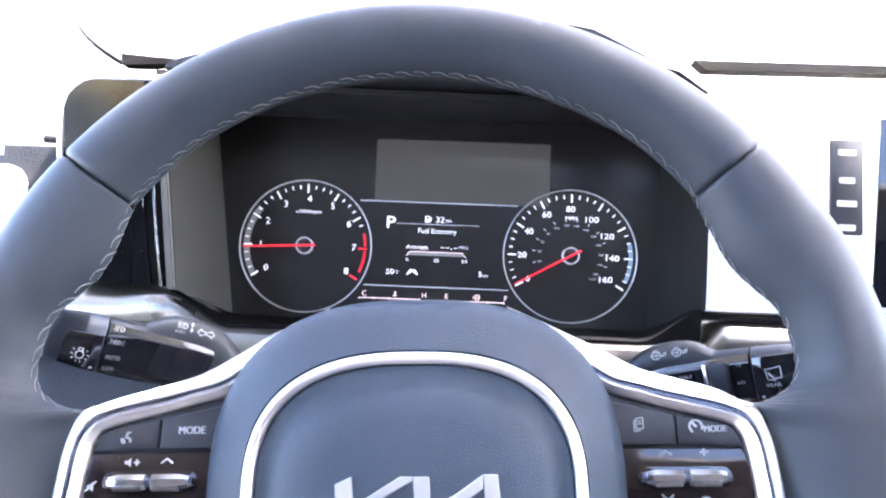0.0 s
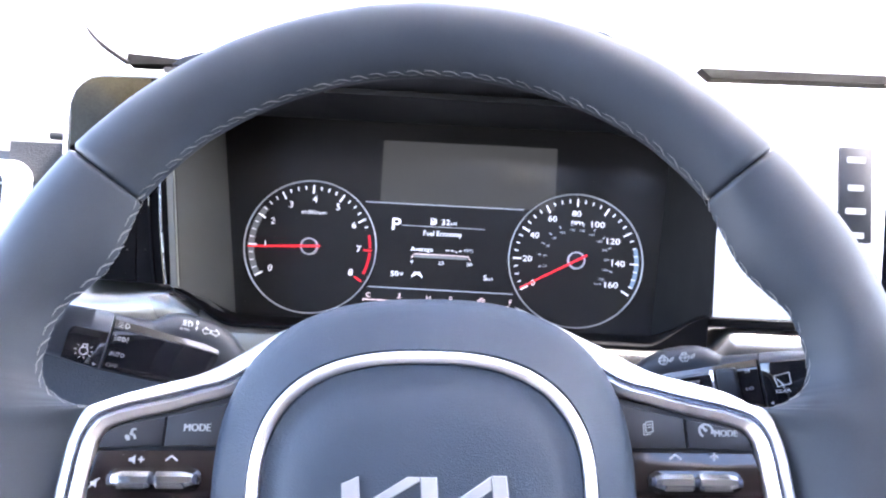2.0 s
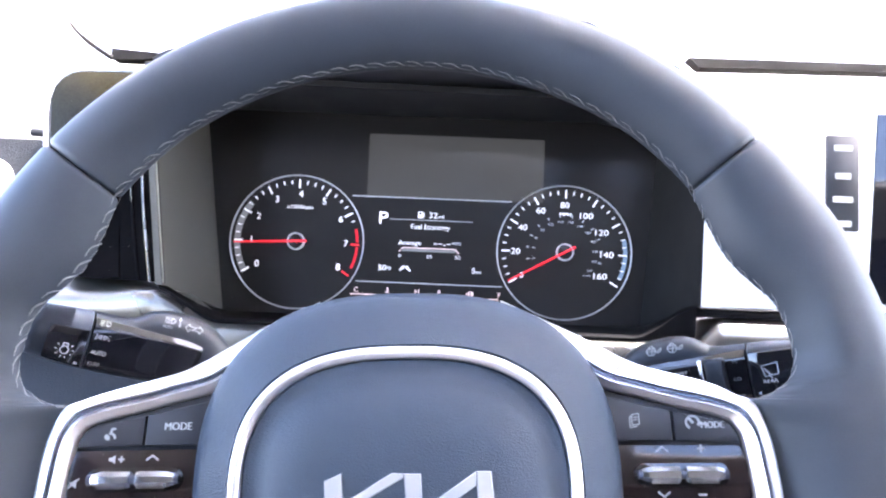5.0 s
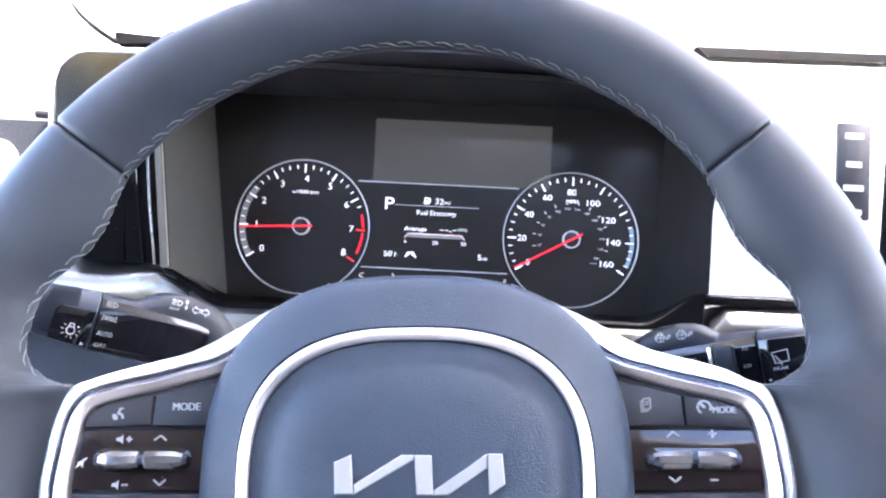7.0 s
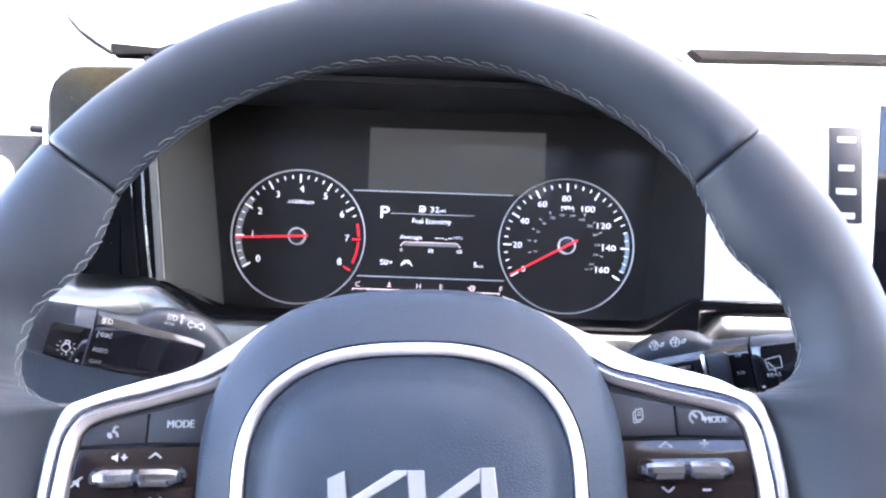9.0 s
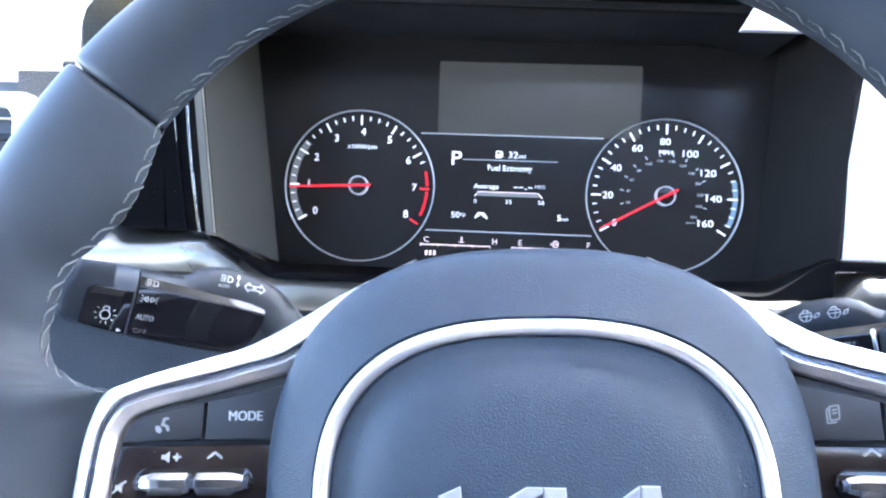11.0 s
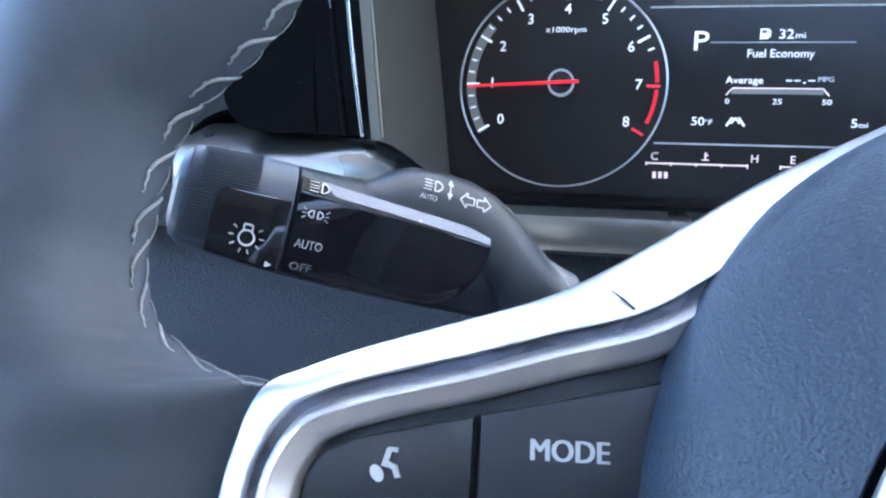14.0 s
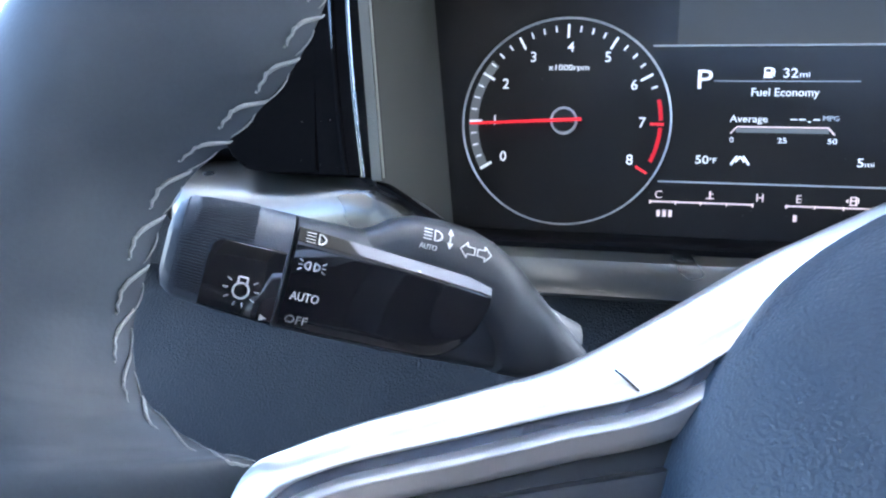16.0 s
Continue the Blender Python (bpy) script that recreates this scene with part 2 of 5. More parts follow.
def lettering(body, cx, cy, z, height, width=0.0, slant=0.0, depth=0.0002, turn=0.0):
    """Words in the built-in font as a mesh: centred on cx, cy, with the height of its capitals, squeezed to a width if one is given."""
    cu = bpy.data.curves.new("words", "FONT")
    cu.body, cu.extrude, cu.shear, cu.resolution_u, cu.offset = body, 0.01, slant, 3, 0.0 if "M" in body or height < 0.003 else 0.003
    ob = bpy.data.objects.new("words", cu)
    me = bpy.data.meshes.new_from_object(ob)
    bpy.data.objects.remove(ob)
    bpy.data.curves.remove(cu)
    co = np.empty(len(me.vertices) * 3)
    me.vertices.foreach_get("co", co)
    co = co.reshape(-1, 3)
    lo, hi = co.min(0), co.max(0)
    k = height / 0.69
    kx = width / (hi[0] - lo[0]) if width else k
    out = np.stack([(co[:, 0] - (lo[0] + hi[0]) / 2) * kx, (co[:, 1] - 0.345) * k, np.where(co[:, 2] > 0, depth, -0.0001)], 1)
    a = radians(turn)
    x, y = out[:, 0] * math.cos(a) - out[:, 1] * math.sin(a), out[:, 0] * math.sin(a) + out[:, 1] * math.cos(a)
    out[:, 0], out[:, 1] = x + cx, y + cy
    out[:, 2] += z
    me.vertices.foreach_set("co", out.ravel())
    me.materials.clear()
    bm = bmesh.new()
    bm.from_mesh(me)
    bmesh.ops.remove_doubles(bm, verts=bm.verts, dist=1e-6)
    if "M" in body:
        more = bmesh.ops.duplicate(bm, geom=bm.verts[:] + bm.edges[:] + bm.faces[:])["geom"]
        for v in more:
            if isinstance(v, bmesh.types.BMVert):
                v.co += Vector((0.09 * height * math.cos(a), 0.09 * height * math.sin(a), 0.00001))
    bm.to_mesh(me)
    bm.free()
    return me


def bar(x0, y0, x1, y1, width, z0, z1):
    """A straight flat stroke between two points."""
    d = Vector((x1 - x0, y1 - y0, 0)).normalized()
    s = Vector((-d.y, d.x, 0)) * width / 2
    a, b = Vector((x0, y0, 0)), Vector((x1, y1, 0))
    return prism([(p.x, p.y) for p in (a - s, b - s, b + s, a + s)], z0, z1)


def rounded(x0, x1, y0, y1, r, steps=6):
    out = []
    for cx, cy, a in ((x1 - r, y1 - r, 0), (x0 + r, y1 - r, 90), (x0 + r, y0 + r, 180), (x1 - r, y0 + r, 270)):
        for i in range(steps + 1):
            t = radians(a + 90 * i / steps)
            out.append((cx + r * math.cos(t), cy + r * math.sin(t)))
    return out


MM = 0.001
# FACE_ON: x right, y up along the cluster's face, z out of it towards the driver
FACE_ON = DASH @ Matrix.Rotation(radians(90), 4, "X")
# WHEEL: x right, y up in the plane of the rim, z towards the driver; turned three degrees to the left
WHEEL = DASH @ Matrix.Translation((0.0018, -0.2767, -0.0833)) @ Matrix.Rotation(radians(78.33), 4, "X") @ Matrix.Rotation(radians(3.0), 4, "Z")

# ---------------------------------------------------------------- the ground and the car's shell
def slab(name, x0, x1, y0, y1, z0, z1, mat, label, category, bevel=0.0):
    ob = part(name, box(x0, x1, y0, y1, z0, z1, bevel), mat)
    return tagged(ob, label, category, kind="structure")


tagged(part("ground", box(-400, 400, -400, 400, -0.3, 0.0), ASPHALT), "wide pale dry concrete lot round the car", "ground", kind="structure")
slab("floor", -0.62, 1.42, -2.4, 0.75, 0.38, 0.46, CARPET, "dark grey carpeted car floor", "floor")
# Unseen wall added where rear windows would be, to cut light from behind.
slab("wall_rear", -0.66, 1.46, -2.46, -2.4, 0.46, 1.64, SOFT, "added dark wall keeping light out at the rear", "wall")
for n, x in (("left", -0.66), ("right", 1.40)):
    # Front end of the added light-blocking side wall, set for the chrome's reflections.
    pillar = -1.1 if n == "left" else -0.80
    slab("wall_" + n, x, x + 0.06, pillar, 0.60, 0.46, 0.950, SOFT, "dark door trim below the side window", "wall")
    slab("wall_%s_rear" % n, x, x + 0.06, -2.4, pillar, 0.46, 1.64, SOFT, "added dark wall keeping light out behind the side window", "wall")
slab("wall_firewall", -0.66, 1.46, 0.60, 0.66, 0.38, 1.10, SOFT, "dark bulkhead below the windscreen", "wall")
HOLE = (0.0, 0.80, -1.20, -0.52)
bm = join(box(-0.62, HOLE[0], -2.4, -0.10, 1.62, 1.66), box(HOLE[1], 1.42, -2.4, -0.10, 1.62, 1.66), box(HOLE[0], HOLE[1], -2.4, HOLE[2], 1.62, 1.66), box(HOLE[0], HOLE[1], HOLE[3], -0.10, 1.62, 1.66))
tagged(part("ceiling", bm, LINER), "light grey fabric headliner with a roof window", "ceiling", kind="structure")
w = part("window_2", box(HOLE[0], HOLE[1], HOLE[2], HOLE[3], 1.645, 1.65), GLASS)
w.visible_shadow = False
tagged(w, "clear glass roof window", "window", kind="structure")
for n, x in enumerate((-0.63, 1.43)):
    bm = tube([(x, 0.62, 1.06), (x + (0.06 if x < 0 else -0.06), 0.15, 1.42), (x + (0.09 if x < 0 else -0.09), -0.14, 1.63)], 0.035, 10)
    tagged(part("trim_%d" % (n + 5), bm, LINER), "light grey windscreen pillar", "pillar", kind="structure")
bm = bmesh.new()
vs = [bm.verts.new(p) for p in ((-0.60, 0.66, 1.10), (1.40, 0.66, 1.10), (1.33, -0.12, 1.64), (-0.53, -0.12, 1.64))]
bm.faces.new(vs)
bmesh.ops.solidify(bm, geom=bm.faces[:], thickness=0.005)
w = tagged(part("window_1", bm, GLASS), "clear raked windscreen above the dash", "window", kind="structure")
w.visible_shadow = False
slab("bonnet", -0.55, 1.35, 0.70, 1.75, 0.98, 1.04, PAINT, "white painted bonnet in full sun", "bonnet", 0.03)

# ---------------------------------------------------------------- the dash, in its own frame
def dash_thing(name, label, category, kind=""):
    return thing(name, DASH, label, category, kind=kind)


def dash_profile(profile, x0, x1, steps=2, bend=None):
    """A section in y and z, drawn out in x."""
    rings = []
    for i in range(steps + 1):
        x = x0 + (x1 - x0) * i / steps
        dy, dz = bend(x) if bend else (0, 0)
        rings.append([Vector((x, y + dy, z + dz)) for y, z in profile])
    return loft(rings)


dash = dash_thing("dashboard", "dark grained dashboard, its top painted pale for sunlight", "dashboard", "structure")
part("upper_pad", dash_profile([(0.03, 0.10), (0.12, 0.150), (0.36, 0.243), (0.50, 0.27), (0.50, 0.10), (0.03, 0.05)], -0.62, 1.30, 2), DASH_TOP, dash, "upper dash pad painted pale for sunlight")
for rows in (((-0.3985, 0.2295, 0.2425), (-0.394, 0.228, 0.2415), (-0.333, 0.231, 0.2375), (-0.22, 0.231, 0.2345)),
             ((0.287, 0.2562, 0.2570), (0.300, 0.2451, 0.2570), (0.503, 0.2474, 0.2580), (0.95, 0.2524, 0.2614))):
    rings = [[Vector((x, y, h)) for y, h in ((0.305, z), (0.3055, top), (0.325, top + 0.001), (0.325, z))] for x, z, top in rows]
    part("windscreen_seal", loft(rings), SEAL, dash, "dark strip along the foot of the windscreen")
part("lower_pad", dash_profile([(-0.045, -0.075), (-0.055, -0.09), (-0.075, -0.16), (-0.10, -0.30), (-0.06, -0.42), (0.20, -0.42), (0.20, -0.06)], -0.60, 1.30, 2), KNEE, dash, "grained dark blue-black lower dash")
part("core", dash_profile([(0.02, 0.09), (0.02, -0.07), (0.25, -0.07), (0.25, 0.12)], -0.232, 1.30, 1), SOFT, dash)
# the satin silver strip under the cluster: deep at its ends, slim and lower in the middle
def dip(x):
    k = min(1.0, max(0.0, (0.170 + x) / 0.044 if x < 0 else (0.184 - x) / 0.018))
    return k * k * (3 - 2 * k)


LEFT_SIDE = ((-0.050, -0.0275), (-0.066, -0.0285), (-0.080, -0.0355), (-0.090, -0.0415), (-0.0950, -0.0465), (-0.0965, -0.0515), (-0.0945, -0.0568), (-0.088, -0.0590), (-0.050, -0.0590))
rings = []
for i in range(131):
    x = -0.2606 + 0.4986 * i / 130
    k = dip(x)
    g = min(1.0, max(0.0, (-0.173 - x) / 0.028))
    g, u = g * g * (3 - 2 * g), max(0.0, (-0.2436 - x) / 0.0161)
    high = -0.037 if x < 0 else -0.0425
    top, deep = high + (-0.0575 - high) * k, 0.022 - 0.0025 * k
    round_end = -0.0262 - 0.0113 * u * u
    ring = []
    for (yl, zl), (y, d) in zip(LEFT_SIDE, ((-0.050, 0.10), (-0.084, 0.0), (-0.088, 0.03), (-0.091, 0.06), (-0.0955, 0.25), (-0.0965, 0.60), (-0.0945, 0.90), (-0.088, 1.0), (-0.050, 1.0))):
        ring.append(Vector((x, max(y + (yl - y) * g, -0.064 - 0.0325 * math.sqrt(max(0.0, 1.09 - u * u))), min(round_end, top - deep * d + (zl - top + deep * d) * g))))
    rings.append(ring)
part("silver_strip", loft(rings), STRIP, dash, "satin silver trim strip below the cluster")
part("windscreen_edge", tube(smooth_path([(-0.396, 0.306, 0.229), (-0.421, 0.306, 0.244), (-0.440, 0.304, 0.259), (-0.453, 0.302, 0.275)]), [0.0032] * 10 + [0.0026] * 5 + [0.0018] * 3 + [0.0009], 6), SEAL, dash, "thin dark seam up the windscreen pillar")

# ---------------------------------------------------------------- instrument cluster
binnacle = thing("cluster_binnacle", FACE_ON, "gloss black binnacle with matte grey inner walls round the gauges", "binnacle")
# inner funnel: from the bezel's opening back to the face
OPEN = [(-0.163, -0.036), (0.169, -0.036), (0.176, 0.090), (-0.179, 0.094)]
BACK = [(-0.1528, -0.053), (0.158, -0.053), (0.170, 0.114), (-0.1755, 0.118)]
def funnel(i, j, mat, name, label):
    a, b, c, d = Vector((*OPEN[i], 0.093)), Vector((*OPEN[j], 0.093)), Vector((*BACK[j], 0.0)), Vector((*BACK[i], 0.0))
    bm = bmesh.new()
    out = ((a + b) / 2 - Vector((0.0, 0.03, 0.093))).normalized() * 0.004
    for p in (a, b, c, d):
        bm.verts.new(p)
        bm.verts.new(p + out)
    v = list(bm.verts)
    for k in range(4):
        m = (k + 1) % 4
        bm.faces.new((v[2 * k], v[2 * m], v[2 * m + 1], v[2 * k + 1]))
    bm.faces.new((v[0], v[2], v[4], v[6]))
    bm.faces.new((v[1], v[3], v[5], v[7]))
    return part(name, bm, mat, binnacle, label)
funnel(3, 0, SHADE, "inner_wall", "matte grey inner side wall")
# The right wall's shade is put into its colour; the left one stays grey.
funnel(1, 2, LINING, "inner_wall", "inner side wall painted dark for its shade")
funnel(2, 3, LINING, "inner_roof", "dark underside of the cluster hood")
def sill(x):
    k = min(1.0, max(0.0, (0.170 - x) / 0.040))
    return k * k * (3 - 2 * k)


rings = []
for i in range(61):
    x = -0.1655 + 0.3345 * i / 60
    z = -0.0365 - 0.0205 * (dip(x) if x < 0 else sill(x))
    rings.append([Vector((x, h, d)) for h, d in ((z, 0.0925), (z + 0.0015, 0.088), ((z - 0.0535) / 2 - 0.001, 0.045), (-0.0535, 0.0005), (-0.0600, 0.0005), (min(z - 0.008, -0.066 if x > 0.1 else 0.0), 0.088))])
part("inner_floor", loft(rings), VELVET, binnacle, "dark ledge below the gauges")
# gloss black cheek beside the opening
corner = [Vector((-0.2245, -0.0040, 0)), Vector((-0.2290, -0.0105, 0)), Vector((-0.2306, -0.0160, 0)), Vector((-0.2293, -0.0215, 0)), Vector((-0.2266, -0.0270, 0)), Vector((-0.2228, -0.0315, 0)), Vector((-0.2170, -0.0336, 0)), Vector((-0.205, -0.0342, 0))]
cheek = [(-0.188, -0.0345), (-0.196, 0.04), (-0.170, 0.0975), (-0.222, 0.0970), (-0.2290, 0.0955), (-0.2350, 0.0915), (-0.2392, 0.0860), (-0.2412, 0.0780), (-0.2395, 0.05), (-0.2335, 0.020)] + [tuple(p.xy) for p in smooth_path(corner, 3)]
part("cheek", prism(cheek, 0.05, 0.093, 0.0022, 3), CHEEK, binnacle, "deep black cheek with rounded corners")
path = smooth_path([(-0.1696, -0.0350, 0), (-0.1752, 0.0, 0), (-0.1790, 0.035, 0), (-0.1800, 0.065, 0), (-0.1790, 0.085, 0)], 6)
part("gloss_corner", prism([(-0.2394, 0.050), (-0.2408, 0.078), (-0.2388, 0.0857), (-0.2347, 0.0910), (-0.2287, 0.0950), (-0.222, 0.0965), (-0.190, 0.0968), (-0.190, 0.072)], 0.0900, 0.0936, 0.0008, 2), CORNER, binnacle, "glossy cheek corner tinted olive for its reflection")
ridge = strip(path, [(0, 0.075), (0, 0.0934), (0.0004, 0.0940), (0.0010, 0.0940), (0.0014, 0.0934), (0.0016, 0.0930), (0.0064, 0.0932), (0.0068, 0.0939), (0.0076, 0.0941), (0.0084, 0.0937), (0.0090, 0.0931), (0.0140, 0.0931), (0.0225, 0.0922), (0.0225, 0.075)])
for v in ridge.verts:
    v.co.y = max(v.co.y, -0.0345)
part("cheek_ridge", ridge, CHEEK, binnacle, "rounded black ridge beside the opening")
# Gloss tubes added to draw the ridge's highlights; the second tapers to a sliver.
for off, r, span in ((0.0008, 0.0006, path), (0.0078, [0.0001, 0.0004, 0.0006, 0.0007, 0.0007, 0.0006, 0.0004, 0.0002], path[8:16])):
    part("ridge_line", tube([(p.x - off, p.y, 0.0938) for p in span], r, 8), GLOSS, binnacle, "thin gloss line drawing a ridge highlight")
rings = []
for p in path + [Vector((-0.1795, 0.096, 0))]:
    wall = -0.163 - 0.016 * (p.y + 0.036) / 0.130
    rings.append([Vector((p.x, p.y, 0.0930)), Vector((wall + 0.0004, p.y, 0.0905)), Vector((wall + 0.0004, p.y, 0.0880)), Vector((p.x, p.y, 0.0860))])
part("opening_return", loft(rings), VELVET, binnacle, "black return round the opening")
edge = [(-0.155, 0.099), (-0.220, 0.098), (-0.234, 0.093), (-0.2425, 0.079), (-0.2421, 0.045)]
part("edge_trim", tube(smooth_path([(x, y, 0.0918) for x, y in edge]), 0.0019, 8), PALE, binnacle, "thin bright edge")
# Light caught on the wall's rounded edge, painted as a paler tube.
part("wall_edge", tube([(-0.163 - 0.016 * (p.y + 0.036) / 0.130 + 0.0004, p.y, 0.0914) for p in path], 0.0006, 8), EDGE, binnacle, "pale tube painting the light on the wall edge")
part("inner_edge", tube([(p.x - 0.0001, p.y, 0.0942) for p in path], 0.00045, 6), CHROME, binnacle, "thin bright edge of the opening")
right = [(0.1705, -0.0365), (0.40, -0.034), (0.40, 0.098), (0.184, 0.098), (0.178, 0.060), (0.172, 0.015)]
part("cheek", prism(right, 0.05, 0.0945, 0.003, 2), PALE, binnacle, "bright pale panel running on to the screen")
part("under_panel", box(0.1685, 0.275, -0.0425, -0.0370, 0.050, 0.0915, 0.0015), VELVET, binnacle, "black box under the pale panel")
hood = prism([(-0.168, 0.0985), (0.10, 0.0985), (0.120, 0.099), (0.160, 0.0915), (0.150, 0.100), (0.125, 0.112), (0.09, 0.126), (0.04, 0.132), (-0.03, 0.132), (-0.08, 0.126), (-0.115, 0.114), (-0.160, 0.103)], -0.04, 0.118)
for v in hood.verts:
    if v.co.z > 0.1:
        v.co.z += 0.5 * max(0.0, v.co.y - 0.0985)
part("hood", hood, SOFT, binnacle, "dark hood over the gauges")
part("corner_fill", box(-0.184, -0.160, 0.0900, 0.1050, 0.030, 0.0920, 0.001), LINING, binnacle, "dark inner corner of the hood")
part("end_block", box(0.2384, 0.280, -0.0760, -0.0420, 0.050, 0.0900, 0.0015), PLASTIC, binnacle, "dark block closing the strip")
# Pale plate added on the dark hood to paint its sunlit right end.
part("hood_lip", prism([(0.105, 0.073), (0.180, 0.073), (0.176, 0.085), (0.155, 0.091), (0.119, 0.0975)], 0.1182, 0.1225, 0.001), PALE, binnacle, "pale plate painted as the sunlit hood corner")
part("hood_tip", prism([(0.128, 0.1045), (0.150, 0.0925), (0.159, 0.0905), (0.1605, 0.0925), (0.1425, 0.1050), (0.130, 0.1075)], 0.1185, 0.1240), SEAL, binnacle, "dark tip of the hood")

cluster = thing("instrument_cluster", FACE_ON, "lit analogue gauges either side of a small trip display", "instrument cluster")
part("face", prism([(-0.186, -0.06), (0.182, -0.06), (0.182, 0.13), (-0.186, 0.13)], -0.012, 0.0), FACE, cluster, "glossy black face")
part("display", prism(rounded(-0.049, 0.083, 0.0365, 0.084, 0.001), 0.0, 0.0006), TFT, cluster, "grey faintly glowing display")


def dial(cx, numerals, step, name, label):
    d = part(name, arc_band(0.0496, 0.0504, 0, 360, 0.0, 0.0012, 96), LIT_DIM, cluster, label)
    part("rim_ring", ring_tube(0, 0, 0.0502, 0.00034, 0.0012), SILVER, d)
    d.location = (cx, 0, 0)
    part("dial_plate", prism([(0.0484 * math.cos(2 * math.pi * i / 72), 0.0484 * math.sin(2 * math.pi * i / 72)) for i in range(72)], 0.0, 0.0004), FACE, d)
    for n in range(33):
        if name == "tachometer" and n in (26, 27, 29, 30, 31):
            continue
        a = radians(210.6 - n * 30.2 / 4)
        major = n % 4 == 0
        r0, r1 = (0.0405, 0.0468) if major else (0.0435, 0.0463)
        mat = LIT
        bm = bar(r0 * math.cos(a), r0 * math.sin(a), r1 * math.cos(a), r1 * math.sin(a), 0.0011 if major else 0.0008, 0.0004, 0.0011)
        part("tick", bm, LIT_RED if (name == "tachometer" and n in (28, 32)) else mat, d)
    for k, word in enumerate(numerals):
        a = radians(210.6 - k * 30.2)
        r = 0.0355 if len(word) < 3 else 0.0325
        part_mesh("numeral", lettering(word, r * math.cos(a) + (0.0014 if name == "tachometer" else -0.0006), r * math.sin(a) + (0.0006 if name == "tachometer" else 0.0), 0.0006, 0.0048 if name == "tachometer" else 0.0043, 0.0033 * len(word) if len(word) > 1 else 0.0), LIT, d, smooth=0)
    part("hub_ring", arc_band(0.0056, 0.0064, 0, 360, 0.001, 0.0064, 40), LIT_DIM, d, "thin pale hub ring")
    part("hub", prism([(0.0054 * math.cos(2 * math.pi * i / 32), 0.0054 * math.sin(2 * math.pi * i / 32)) for i in range(32)], 0.0004, 0.006, 0.0006), FACE, d)
    return d


def needle(d, angle, tip):
    a = radians(angle)
    c, s = math.cos(a), math.sin(a)
    pts = [(-0.0085, 0.0008), (tip, 0.00055), (tip, -0.00055), (-0.0085, -0.0008)]
    part("needle", prism([(x * c - y * s, x * s + y * c) for x, y in pts], 0.0066, 0.0076, 0.0002, 1), LIT_RED, d, "red needle")


tach = dial(-0.100, ["0", "1", "2", "3", "4", "5", "6", "7", "8"], 1, "tachometer", "round tachometer with a red needle")
part("low_band", arc_band(0.0425, 0.0470, 141, 212, 0.0004, 0.0007), LIT_GREY, tach, "grey band along the low revs")
part("red_band", arc_band(0.0444, 0.0462, -24, -3, 0.0004, 0.0009), LIT_CRIMSON, tach, "red line band")
part("red_band", arc_band(0.0444, 0.0462, 1.5, 14, 0.0004, 0.0009), LIT_CRIMSON, tach, "red line band")
part_mesh("unit", lettering("x1000rpm", 0.0010, 0.0262, 0.0006, 0.0026, 0.0195), LIT, tach, smooth=0)
needle(tach, 183.0, 0.0455)
speed = dial(0.100, ["0", "20", "40", "60", "80", "100", "120", "140", "160"], 20, "speedometer", "round speedometer with a red needle at zero")
part("high_band", arc_band(0.0440, 0.0470, -24, 14, 0.0004, 0.0007), LIT_BLUE, speed, "steel blue band")
part_mesh("unit", lettering("MPH", 0.0, 0.0285, 0.0006, 0.0026, 0.0085), LIT, speed, smooth=0)
for k in range(20, 261, 20):
    a = radians(210.6 - k / 1.609 * 30.2 / 20)
    part("small_tick", bar(0.0262 * math.cos(a), 0.0262 * math.sin(a), 0.0285 * math.cos(a), 0.0285 * math.sin(a), 0.0007, 0.0004, 0.0009), LIT_DIM, speed)
    part_mesh("small_numeral", lettering(str(k), 0.0232 * math.cos(a), 0.0232 * math.sin(a), 0.0006, 0.0016, 0.0013 * len(str(k))), LIT_DIM, speed, smooth=0)
part_mesh("unit", lettering("km/h", 0.0175, -0.0165, 0.0006, 0.0014, 0.0055), LIT_DIM, speed, smooth=0)
needle(speed, 208.8, 0.047)

# trip display between the gauges
trip = part("trip_display", prism([(-0.0595, 0.0355), (0.0595, 0.0355), (0.0505, 0.02), (0.0485, 0.0), (0.0500, -0.016), (0.055, -0.0275), (-0.055, -0.0275), (-0.0495, -0.016), (-0.0485, 0.0), (-0.0505, 0.02)], 0.0, 0.0003), FACE, cluster, "trip display")
part("frame_line", bar(-0.0598, 0.0363, 0.0598, 0.0363, 0.0007, 0.0003, 0.001), LIT_DIM, trip)
part("frame_line", bar(-0.0545, -0.0276, 0.0545, -0.0276, 0.0007, 0.0003, 0.001), LIT_DIM, trip)
